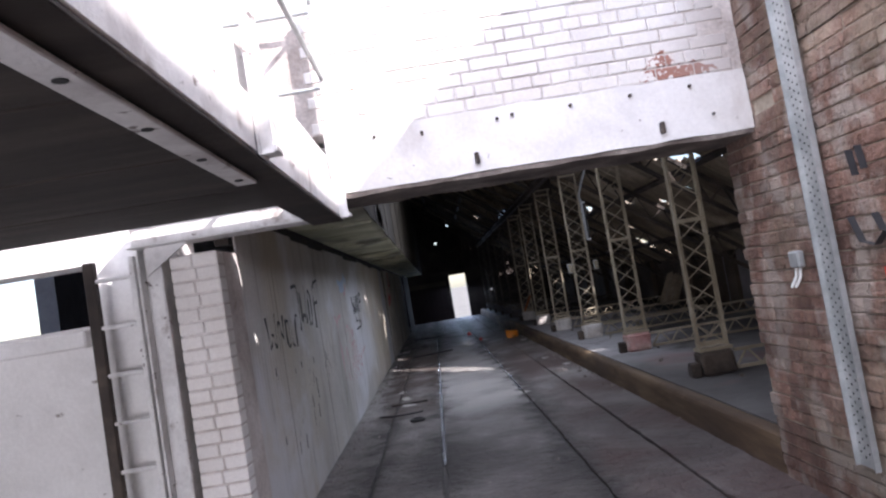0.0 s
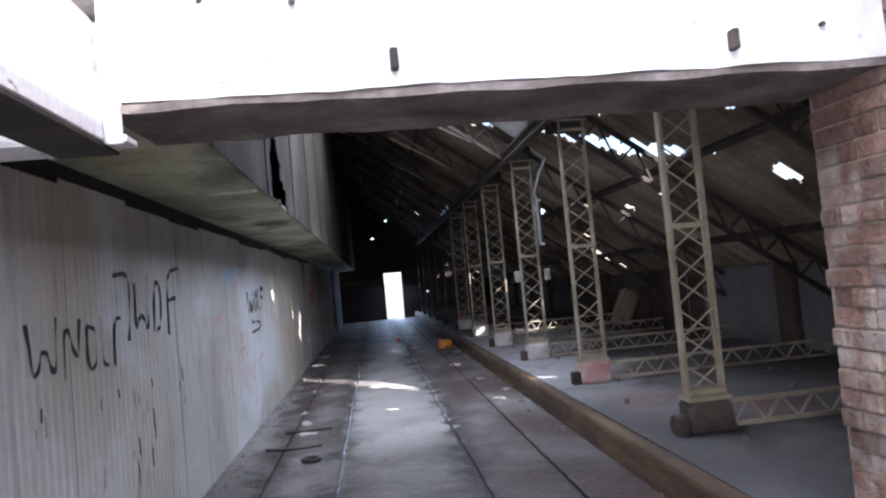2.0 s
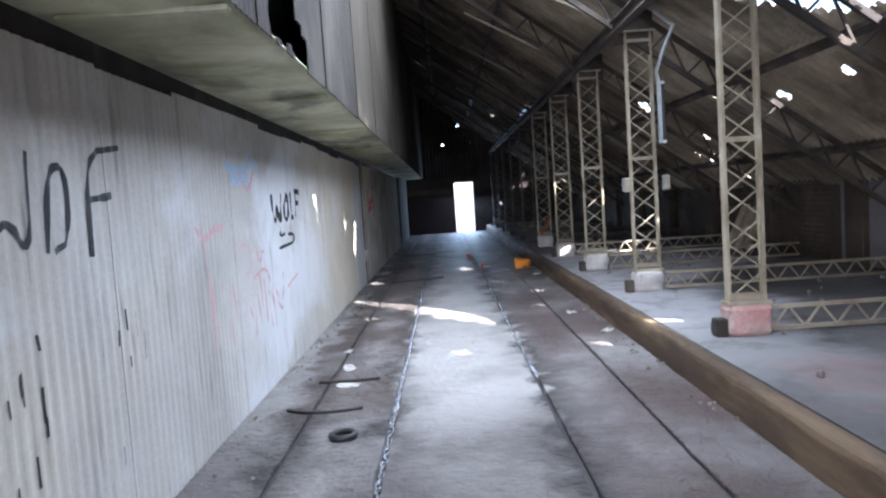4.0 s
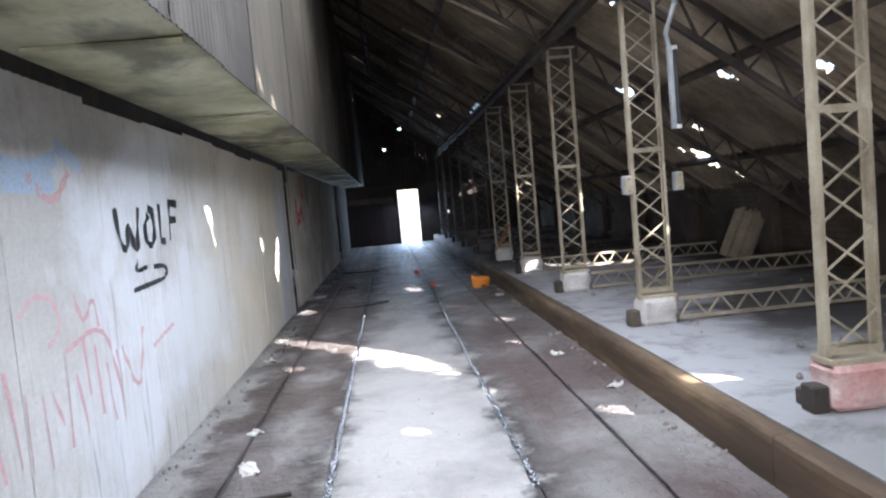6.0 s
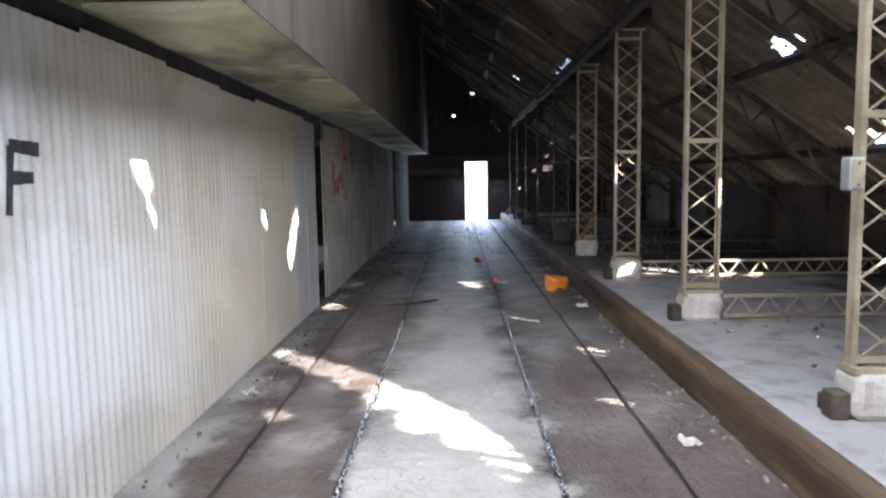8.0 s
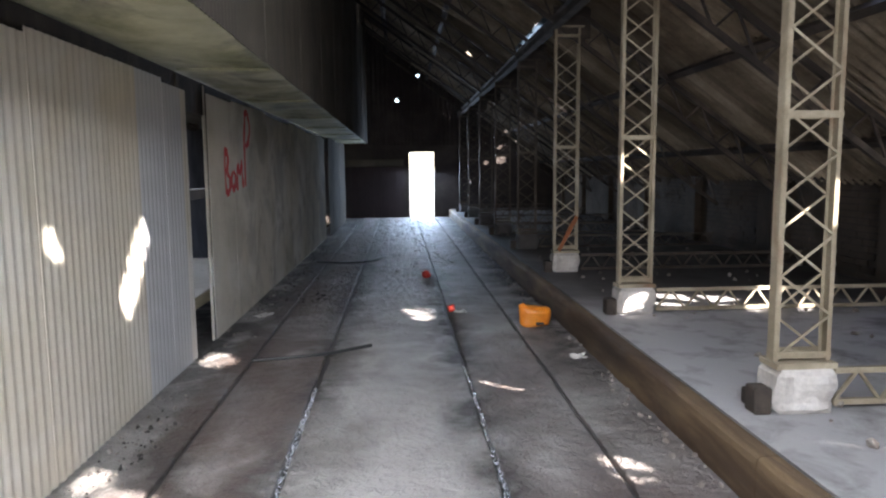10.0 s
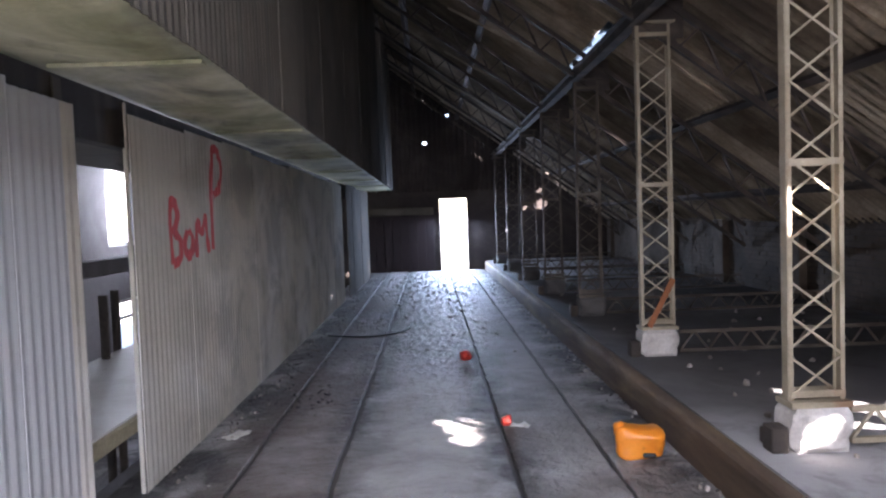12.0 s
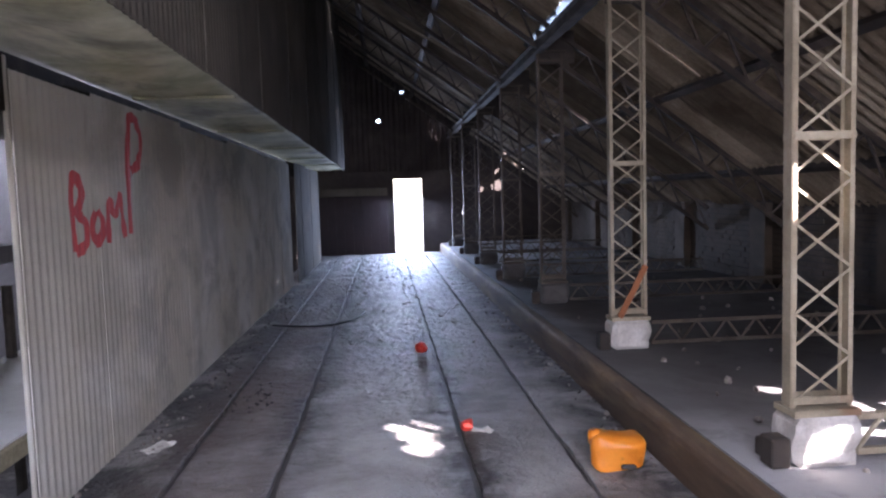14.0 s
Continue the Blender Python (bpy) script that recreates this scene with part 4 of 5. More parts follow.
def lattice_column(y, red=False, mat=None):
    ob = thing("lattice_column", (col_x(y), y, LEDGE), "%s lattice steel column on a %s plinth" % ("cream, shade-darkened" if mat else "cream painted", "pink-stained" if red else "shade-darkened concrete" if mat else "pale concrete"), "column", "columns along the walkway")
    bm = box((-0.165, -0.12, 0), (0.165, 0.12, 0.235), 0.03)
    bmesh.ops.subdivide_edges(bm, edges=[e for e in bm.edges if e.calc_length() > 0.1], cuts=4, use_grid_fill=True)
    for v in bm.verts:
        k = 0.020 * min(1, (0.26 - v.co.z) * 12) * (v.co.z > 0.01)
        v.co += Vector((noise.noise(v.co * 9 + Vector((y, 0, 0))), noise.noise(v.co * 9 + Vector((0, y, 5))), 0)) * k * 1.6
    part("plinth", bm, M_plinth_red if red else M_ledge if mat else M_plinth, ob)
    part("base_plate", box((-0.162, -0.09, 0.232), (0.162, 0.09, 0.265), 0.003), (mat or M_steel), ob)
    H, W, D = 2.93, 0.146, 0.034
    for sx in (-1, 1):
        bm = box((sx * W - 0.006, -D, 0.265), (sx * W + 0.006, D, H), 0.001)
        for sy in (-1, 1):
            x0, x1 = sorted((sx * W, sx * (W - 0.020)))
            add_box(bm, (x0, sy * D - 0.004, 0.265), (x1, sy * D + 0.004, H))
        part("flange", bm, (mat or M_steel), ob)
    step = 0.205
    for sy, flip in ((-1, 0), (1, 1)):
        z, i = 0.30, flip
        while z + step < H - 0.02:
            s = 1 if i % 2 else -1
            b = add_bar(bmesh.new(), (s * (W - 0.012), sy * (D + 0.007), z), (-s * (W - 0.012), sy * (D + 0.007), z + step), 0.0125, 0.007, (0, 1, 0))
            part("lacing_bar", b, (mat or M_steel), ob)
            z, i = z + step, i + 1
    for z in (0.30, 1.52, 2.83):
        for sy in (-1, 1):
            part("batten_plate", box((-W, sy * (D + 0.012) - 0.003, z - 0.018), (W, sy * (D + 0.012) + 0.003, z + 0.018), 0.001), (mat or M_steel), ob)
    part("cap_plate", box((-0.19, -0.07, H), (0.19, 0.07, H + 0.015), 0.003), (mat or M_steel), ob)
    part("foot_bracket", box((-0.27, -0.09, 0), (-0.178, 0.02, 0.14), 0.008), M_truss, ob, "dark rusty iron shoe at the plinth")
    part("foot_bracket", box((-0.24, 0.05, 0), (-0.178, 0.12, 0.09), 0.008), M_truss, ob, "dark rusty iron shoe at the plinth")
    return ob


cols = {}
first = None
for i, y in enumerate(COLUMNS):
    if i in (0, 1):
        cols[i] = lattice_column(y, red=(i == 1))
        if i == 0:
            first = cols[i]
            for ch in first.children:
                if ch.name.startswith("plinth"):
                    ch.data.materials[0] = M_truss
                    ch["label"] = "dark damp stained plinth"
            tagged(first, "cream lattice steel column on a dark damp plinth")
    elif i == 2:
        cols[i] = lattice_column(y)
    # from here on columns and plinths carry the far end's shade in their colour
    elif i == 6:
        cols[i] = lattice_column(y, mat=M_steel_shaded)
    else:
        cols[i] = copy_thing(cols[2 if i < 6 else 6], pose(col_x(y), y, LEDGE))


def lattice(bm_list, a, b, depth, n, w, mat, ob, off=(0, 0, 1), chord=0.05):
    """Two parallel chords from a to b, depth apart, with a zigzag web, as parts of ob (all in its own space)."""
    a, b, off = Vector(a), Vector(b), Vector(off) * depth
    part("top_chord", add_bar(bmesh.new(), a + off, b + off, chord, chord), mat, ob)
    part("bottom_chord", add_bar(bmesh.new(), a, b, chord, chord), mat, ob)
    for i in range(n):
        p, q = a.lerp(b, i / n), a.lerp(b, (i + 1) / n)
        m = (p + q) / 2
        part("web_bar", add_bar(bmesh.new(), p, m + off, w, w), mat, ob)
        part("web_bar", add_bar(bmesh.new(), m + off, q, w, w), mat, ob)


truss = None
for i, y in enumerate(COLUMNS):
    if truss is None:
        truss = thing("roof_truss", (5.55, y, 0), "dark rusty lattice rafter under the roof sheets", "truss", "roof trusses")
        zc = lambda x: roof_z(x) - 0.50
        lattice(None, (0, 0, zc(5.55)), (-6.1, 0, zc(-0.55)), 0.33, 15, 0.022, M_truss, truss, chord=0.055)
        part("gusset", box((-3.25, -0.006, zc(2.53) - 0.04), (-2.80, 0.006, zc(2.53) + 0.34), 0.002), M_truss, truss)
    else:
        copy_thing(truss, pose(5.55, y, 0))
tie = None
for i, y in enumerate(COLUMNS):
    # ties from the sixth on: rust brown with the shade toned in
    if i in (0, 5):
        tie = thing("floor_tie", (col_x(y) + 0.2, y, LEDGE), "low %s lattice tie from column foot to eaves wall" % ("rusty" if i else "cream"), "tie beam", "floor ties")
        lattice(None, (0, 0, 0.03), (2.84, 0, 0.03), 0.17, 11, 0.016, M_steel_shaded if i else M_steel, tie, chord=0.03)
    else:
        copy_thing(tie, pose(col_x(y) + 0.2, y, LEDGE))
head = thing("head_beam", (2.31, 19, 3.23), "long dark steel beam over the column heads", "beam")
bm = box((-0.05, -14.4, -0.07), (0.05, 14.4, -0.055))
add_box(bm, (-0.05, -14.4, 0.055), (0.05, 14.4, 0.07))
add_box(bm, (-0.006, -14.4, -0.055), (0.006, 14.4, 0.055))
part("section", bm, M_truss, head)
for i, y in enumerate(COLUMNS[:-1]):
    br = thing("knee_brace", (2.31, y, 3.23), "thin pale steel knee brace from head beam to rafter", "brace", "knee braces")
    part("bar", add_bar(bmesh.new(), (0, 0.05, 0.07), (-1.5, 0.9, 1.15), 0.03, 0.03), M_steel, br)

# eaves wall piers
for i, y in enumerate(COLUMNS):
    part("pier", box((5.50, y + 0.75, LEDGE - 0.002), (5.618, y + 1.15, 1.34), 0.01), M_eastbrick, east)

# hanging lamp and boxes on the third column
lampf = thing("hanging_lamp", (2.66, 11.62, 1.9), "broken fluorescent batten hanging upright from a bent conduit", "lamp")
batten = part("batten", box((-0.018, -0.03, 0.0), (0.018, 0.02, 0.66), 0.005), M_galv, lampf)
part("tube", add_rod(bmesh.new(), (0.036, -0.02, 0.03), (0.036, -0.02, 0.63), 0.017, 10), M_rubber, lampf, "blackened dead tube")
for zz in (0.0, 0.625):
    part("end_cap", box((0.012, -0.036, zz), (0.056, -0.004, zz + 0.035), 0.004), M_lampwhite, batten, "white lamp holder")
part("conduit", add_tube(bmesh.new(), [(0, 0, 0.66), (-0.02, 0, 0.76), (0.06, 0.0, 0.98), (0.18, 0.0, 1.24), (0.02, 0.1, 1.42)], 0.02), M_galv, lampf)
for dx, name in ((-0.225, "a"), (0.225, "b")):
    sb = thing("switch_box", (2.57 + dx, 11.93, 1.40), "small grey switch box on the column", "switch box", "switch boxes")
    part("body", box((-0.035, -0.045, 0), (0.035, 0.045, 0.16), 0.008), M_galv, sb)
    lid = part("lid", box((-0.03, -0.053, 0.012), (0.03, -0.046, 0.148), 0.003), M_steel, sb)
    for zz in (0.03, 0.13):
        part("screw", add_rod(bmesh.new(), (0, -0.057, zz), (0, -0.053, zz), 0.006, 6), M_truss, lid)
bar = thing("rust_plate", (2.47, 19.49, 0.515), "rust-red steel plate leaning inside the column", "plate")
part("plate", add_bar(bmesh.new(), (-0.1, -0.10, 0.0), (0.12, -0.10, 0.42), 0.05, 0.012, (0, 1, 0)), M_rustbar, bar)

# dark hoarding against the gable
ho = thing("hoarding", (-0.40, 33.42, 0), "dark boarded hoarding standing against the gable", "hoarding")
for i in range(8):
    part("board", box((-0.95 + i * 0.24, 0, 0), (-0.95 + i * 0.24 + 0.232, 0.04, 1.62), 0.004), M_hoard, ho)
part("rail", box((-0.95, -0.03, 1.63), (0.97, 0.05, 1.85), 0.006), M_panel, ho, "brown timber head rail")

# ---- spray paint on the wall ----


def spray(name, strokes, mat, label, width=0.045, category="graffiti"):
    """strokes: lists of (y, z) on the corrugated wall, painted as thin ribbons that follow the ribs."""
    top = thing(name, (WALL_X, strokes[0][0][0], strokes[0][0][1]), label, category)
    for st in strokes:
        for _ in range(2):
            cut = [(tuple(a[k] * 0.75 + b[k] * 0.25 for k in (0, 1)), tuple(a[k] * 0.25 + b[k] * 0.75 for k in (0, 1))) for a, b in zip(st, st[1:])]
            st = [st[0], *[p for pair in cut for p in pair], st[-1]]
        bm = bmesh.new()
        pts = []
        for (ya, za), (yb, zb) in zip(st, st[1:]):
            n = max(2, int(math.hypot(yb - ya, zb - za) / 0.012))
            pts += [(ya + (yb - ya) * i / n, za + (zb - za) * i / n) for i in range(n)]
        pts.append(st[-1])
        prev = None
        for i, (y, z) in enumerate(pts):
            a, b = pts[max(i - 3, 0)], pts[min(i + 3, len(pts) - 1)]
            d = Vector((b[0] - a[0], b[1] - a[1])).normalized()
            w = width / 2 * (0.85 + 0.3 * noise.noise((y * 9, z * 9, 1)))
            row = []
            for s in (-1, -0.33, 0.33, 1):
                yy, zz = y - d.y * w * s, z + d.x * w * s
                row.append(bm.verts.new((wall_face(yy) + 0.003 - WALL_X, yy - strokes[0][0][0], zz - strokes[0][0][1])))
            if prev:
                for u in range(3):
                    bm.faces.new((prev[u], prev[u + 1], row[u + 1], row[u]))
            prev = row
        part("stroke", bm, mat, top)
    return top


W = lambda y, z, s=1.0, t=1.0: [[(y + a * s, z + b * t) for a, b in st] for st in (
    ((0, 0.24), (0.05, 0.02), (0.13, 0.0), (0.18, 0.17), (0.23, 0.02), (0.30, 0.0), (0.35, 0.25)),
    ((0.52, 0.20), (0.43, 0.12), (0.46, 0.02), (0.55, 0.0), (0.62, 0.10), (0.60, 0.22), (0.52, 0.24)),
    ((0.72, 0.27), (0.70, 0.05), (0.72, 0.02), (0.80, 0.02)),
    ((0.90, 0.02), (0.93, 0.28)), ((0.93, 0.28), (1.10, 0.27)), ((0.92, 0.16), (1.06, 0.16)))]
spray("graffiti", W(10.12, 1.36, 1.04), M_black, "black sprayed word WOLF on the corrugated wall", 0.06)
spray("graffiti", [[(10.40, 1.30), (10.33, 1.22), (10.55, 1.24)], [(10.28, 1.12), (10.62, 1.13), (10.88, 1.14), (10.90, 1.22), (10.66, 1.23)]], M_black, "black sprayed underline flourish below a word", 0.035)
spray("graffiti", [[(5.95, 1.72), (6.25, 1.75), (6.16, 1.34)], [(6.32, 1.68), (6.30, 1.36), (6.42, 1.52), (6.55, 1.34), (6.58, 1.74)], [(6.66, 1.36), (6.70, 1.68), (6.84, 1.70), (6.82, 1.40), (6.70, 1.36)], [(6.98, 1.32), (7.0, 1.76), (7.30, 1.80)], [(7.0, 1.56), (7.2, 1.58)]],
      M_black, "black sprayed unreadable tag, partly flaked", 0.035)
spray("graffiti", [[(4.95, 1.50), (5.0, 1.22), (5.1, 1.42), (5.2, 1.22), (5.24, 1.52)], [(5.3, 1.22), (5.32, 1.52), (5.44, 1.26), (5.48, 1.5)], [(5.56, 1.46), (5.55, 1.24), (5.66, 1.24), (5.68, 1.44), (5.56, 1.46)], [(5.75, 1.5), (5.75, 1.24), (5.84, 1.24)], [(5.92, 1.22), (5.93, 1.48), (6.05, 1.48)]], M_black, "black sprayed unreadable letters, faded", 0.028)
spray("graffiti", [[(17.86, 1.30), (17.84, 1.72), (17.98, 1.70), (18.0, 1.58), (17.88, 1.52), (18.04, 1.46), (18.02, 1.32), (17.88, 1.30)],
                   [(18.16, 1.52), (18.10, 1.40), (18.18, 1.32), (18.27, 1.42), (18.20, 1.53)],
                   [(18.34, 1.32), (18.36, 1.62), (18.46, 1.45), (18.56, 1.66), (18.60, 1.34)],
                   [(18.72, 1.36), (18.74, 2.12), (18.90, 2.16), (19.0, 2.04), (18.96, 1.84), (18.78, 1.78)]], M_redpaint, "red sprayed word BomP on the corrugated wall", 0.085)
spray("graffiti", [[(9.35, 0.95), (9.75, 1.02), (9.9, 0.80), (9.95, 0.45)], [(10.0, 0.85), (10.2, 0.5), (10.35, 0.9)], [(10.5, 0.75), (10.9, 0.82)]], M_pinkpaint, "faded red scrawl low on the wall", 0.03)
rng = random.Random(21)
spray("graffiti", [[(8.75 + 0.115 * i + rng.uniform(-0.03, 0.03), 0.92 + rng.uniform(-0.12, 0.1)), (8.77 + 0.115 * i + rng.uniform(-0.03, 0.03), 0.62 + rng.uniform(-0.2, 0.1))] for i in range(11)],
      M_pinkpaint, "row of faded red paint drips low on the wall", 0.022)
spray("graffiti", [[(9.0, 1.16), (9.12, 1.24), (9.3, 1.2), (9.34, 1.06), (9.2, 1.0)], [(9.5, 1.2), (9.56, 1.02), (9.7, 1.18), (9.74, 1.0)]], M_pinkpaint, "faded pink looped scrawl on the wall", 0.03)
spray("graffiti", [[(8.2, 1.40), (8.35, 1.30), (8.5, 1.36), (8.75, 1.38)], [(8.35, 1.3), (8.45, 0.6)], [(9.2, 1.75), (9.4, 1.6), (9.6, 1.78)]], M_pinkpaint, "faded pink scrawl on the wall", 0.05)
spray("graffiti", [[(8.9, 1.80), (9.2, 1.76), (9.5, 1.84)], [(9.0, 1.70), (9.45, 1.72)], [(9.5, 1.90), (9.75, 1.80)]], M_bluepaint, "faded pale blue smear on the wall", 0.09)
marks = thing("graffiti", (1.958, 3.1, 1.5), "black sprayed unreadable curls on the brick wall", "graffiti")
for pts in ([(0.10, 0.02), (0.04, -0.10), (-0.06, -0.12), (-0.14, -0.06), (-0.2, -0.1)], [(-0.08, 0.02), (-0.12, -0.06)], [(0.02, 0.32), (0.0, 0.20)], [(-0.05, 0.33), (-0.07, 0.22)]):
    bm = bmesh.new()
    for (a, b), (c, d) in zip(pts, pts[1:]):
        add_bar(bm, (0, a, b), (0, c, d), 0.002, 0.035, (1, 0, 0))
    part("stroke", bm, M_black, marks)

rng = random.Random(33)
drips = []
for i in range(34):
    y, z = rng.uniform(4.9, 7.4), rng.uniform(0.45, 1.15)
    drips.append([(y, z), (y + rng.uniform(-0.008, 0.008), z - rng.uniform(0.04, 0.14))])
spray("graffiti", drips, M_black, "scattered thin dark paint drips low on the wall", 0.014)

# ---- loose things on the floor ----
slipped = thing("slipped_sheet", (5.47, 15.62, LEDGE), "short weathered corrugated roof sheet slipped down against the eaves wall", "roof sheet")
me = corrugated("sheet", 0.74, 0.45, 0.146, 0.022, hem=0.05)
link_mesh("sheet", me, M_roof, slipped, pose(-0.24, -0.25, 0.03, 30, -62, 12))

can = thing("plastic_container", (1.735, 17.62, 0.0), "crumpled orange plastic container lying beside the kerb", "container", rz=-8)
bm = bmesh.new()
bmesh.ops.create_cube(bm, size=1, matrix=Matrix.Translation((0, 0, 0.115)) @ Matrix.Diagonal((0.33, 0.25, 0.23, 1)))
bmesh.ops.subdivide_edges(bm, edges=bm.edges[:], cuts=9, use_grid_fill=True)
for v in bm.verts:
    p = v.co.copy()
    u, w, h = p.x / 0.165, p.y / 0.125, (p.z - 0.115) / 0.115
    r = (abs(u) ** 5 + abs(w) ** 5 + abs(h) ** 5) ** 0.2
    q = Vector((u, w, h)) / max(r, 0.01) * max(abs(u), abs(w), abs(h))
    crease = noise.noise_vector(p * 5) * 0.030 + noise.noise_vector(p * 14) * 0.010
    top = 0.02 * math.sin(u * 2.2 + 0.4) * max(0, h)
    v.co = Vector((q.x * 0.165, q.y * 0.125, 0.115 + q.z * 0.112 - top)) + crease
    v.co.z = max(v.co.z, 0.002)
part("body", bm, M_orange, can, smooth=True)
bm = add_rod(bmesh.new(), (-0.125, 0.0, 0.17), (-0.15, -0.01, 0.255), 0.055, 16, 0.036)
bmesh.ops.bevel(bm, geom=bm.edges[:], offset=0.006, segments=2, affect="EDGES")
part("neck", bm, M_orange, can, smooth=True)
for ob in can.children:
    ob.data.transform(Matrix.Diagonal((0.87, 0.87, 0.84, 1)))
part("opening", box((0.005, -0.132, 0.030), (0.085, -0.104, 0.056), 0.008), M_rubber, can, "dark slot in the side")


def lump(name, at, size, mat, label, category, seed=0, flat=1.0):
    bm = bmesh.new()
    bmesh.ops.create_icosphere(bm, subdivisions=2, radius=1)
    for v in bm.verts:
        k = 1 + 0.35 * noise.noise(v.co * 1.7 + Vector((seed, seed * 2, 0)))
        v.co = Vector((v.co.x * size[0] * k, v.co.y * size[1] * k, max(v.co.z, -0.6) * size[2] * k))
    low = min(v.co.z for v in bm.verts)
    for v in bm.verts:
        v.co.z -= low
    ob = part(name, bm, mat)
    ob.matrix_world = pose(*at, 0, 0, seed * 40)
    return tagged(ob, label, category)


lump("red_ball", (0.98, 18.36, 0.004), (0.045, 0.045, 0.045), M_red, "small red plastic ball beside a scrap of paper", "ball", 0)
lump("brick_fragment", (0.80, 20.75, 0.004), (0.08, 0.06, 0.06), M_red, "red broken lump lying on the walkway", "rubble", 2)


def scrap(at, size, seed, label="crumpled dirty white paper scrap on the floor", mat=None):
    bm = bmesh.new()
    bmesh.ops.create_grid(bm, x_segments=6, y_segments=6, size=1)
    for v in bm.verts:
        h = noise.noise(Vector((v.co.x * 1.6 + seed, v.co.y * 1.6, seed)))
        v.co = Vector((v.co.x * size[0] * (1 + 0.3 * h), v.co.y * size[1] * (1 - 0.3 * h), 0.012 + 0.04 * max(0, h)))
    ext = bmesh.ops.extrude_face_region(bm, geom=bm.faces[:])
    bmesh.ops.translate(bm, verts=[v for v in ext["geom"] if isinstance(v, bmesh.types.BMVert)], vec=(0, 0, -0.006))
    low = min(v.co.z for v in bm.verts)
    for v in bm.verts:
        v.co.z -= low
    ob = part("paper_scrap", bm, mat or M_paper)
    ob.matrix_world = pose(*at, 0, 0, seed * 57)
    tagged(ob, label, "paper", "litter on the floor")


for x, y, sx, sy in ((-1.0, 18.35, 0.06, 0.10), (1.07, 18.32, 0.07, 0.03), (-0.66, 10.2, 0.11, 0.05), (-0.75, 10.9, 0.05, 0.04), (1.86, 16.45, 0.06, 0.05), (-1.05, 13.3, 0.05, 0.04), (1.72, 12.3, 0.06, 0.05), (-0.6, 9.6, 0.05, 0.09),
                     (1.86, 11.1, 0.07, 0.04)):
    scrap((x, y, 0.004), (sx, sy), x * 3 + y)
ring = thing("rubber_ring", (-0.45, 8.35, 0.004), "black rubber ring lying on the dusty walkway", "ring")
bm = bmesh.new()
seg, sg2 = 20, 8
rows = [[bm.verts.new(((0.075 + 0.02 * math.cos(b)) * math.cos(a), (0.075 + 0.02 * math.cos(b)) * math.sin(a), 0.02 + 0.02 * math.sin(b)))
         for b in (2 * math.pi * j / sg2 for j in range(sg2))] for a in (2 * math.pi * i / seg for i in range(seg))]
for i in range(seg):
    for j in range(sg2):
        bm.faces.new((rows[i][j], rows[(i + 1) % seg][j], rows[(i + 1) % seg][(j + 1) % sg2], rows[i][(j + 1) % sg2]))
part("ring", bm, M_rubber, ring, smooth=True)


def cable(points, r, label, mat=None):
    cu = bpy.data.curves.new("cable", "CURVE")
    cu.dimensions, cu.bevel_depth, cu.bevel_resolution = "3D", r, 2
    sp = cu.splines.new("NURBS")
    sp.points.add(len(points) - 1)
    for p, q in zip(sp.points, points):
        p.co = (*q, 1)
    sp.use_endpoint_u, sp.order_u = True, 3
    cu.materials.append(mat or M_rubber)
    return tagged(new("cable", cu), label, "cable")


cable([(-0.95, 22.6, 0.015), (-0.5, 22.35, 0.015), (-0.1, 22.5, 0.015), (0.12, 22.9, 0.015), (0.16, 23.4, 0.015)], 0.012, "thin stiff cable curled across the walkway")
cable([(-0.95, 9.0, 0.012), (-0.7, 8.82, 0.012), (-0.4, 8.95, 0.012)], 0.012, "short dark bent cable on the floor")
cable([(-0.75, 16.55, 0.012), (-0.35, 16.62, 0.012), (-0.1, 16.75, 0.012), (0.18, 16.95, 0.012)], 0.016, "dark twisted strap lying across the slabs")
cable([(-0.85, 9.75, 0.012), (-0.55, 9.70, 0.012), (-0.35, 9.76, 0.012)], 0.014, "short dark stick on the floor", M_truss)

# drag chains in two of the slots
link_bm = bmesh.new()
for s in (-1, 1):
    add_rod(link_bm, (s * 0.016, -0.026, 0), (s * 0.016, 0.026, 0), 0.006, 6)
    add_rod(link_bm, (-0.016, s * 0.030, 0), (0.016, s * 0.030, 0), 0.006, 6)
link_me = mesh_of("link", link_bm, True)
link_me.materials.append(M_chain)
for gx, ya, yb in ((GROOVES[1], 6.2, 15.9), (GROOVES[2], 9.6, 16.4)):
    ch = thing("drag_chain", (gx, ya, -0.012), "shiny worn steel drag chain lying in a floor slot", "chain", "drag chains")
    for i in range(int((yb - ya) / 0.052)):
        link_mesh("link", link_me, None, ch, pose(0.006 * math.sin(i * 1.3), i * 0.052, -0.006 + 0.005 * math.sin(i * 0.31), 9 * math.sin(i * 1.9), 50 + 14 * math.sin(i * 0.7) if i % 2 else -35, 0))

# rubble and dust
rub = bmesh.new()
rng = random.Random(11)


def pebble(x, y, z, r):
    m = Matrix.Translation((x, y, z + r * 0.35)) @ Euler((rng.uniform(0, 3), rng.uniform(0, 3), rng.uniform(0, 3))).to_matrix().to_4x4() @ Matrix.Diagonal((r, r * rng.uniform(0.5, 1), r * rng.uniform(0.4, 0.8), 1))
    bmesh.ops.create_icosphere(rub, subdivisions=1, radius=1, matrix=m)


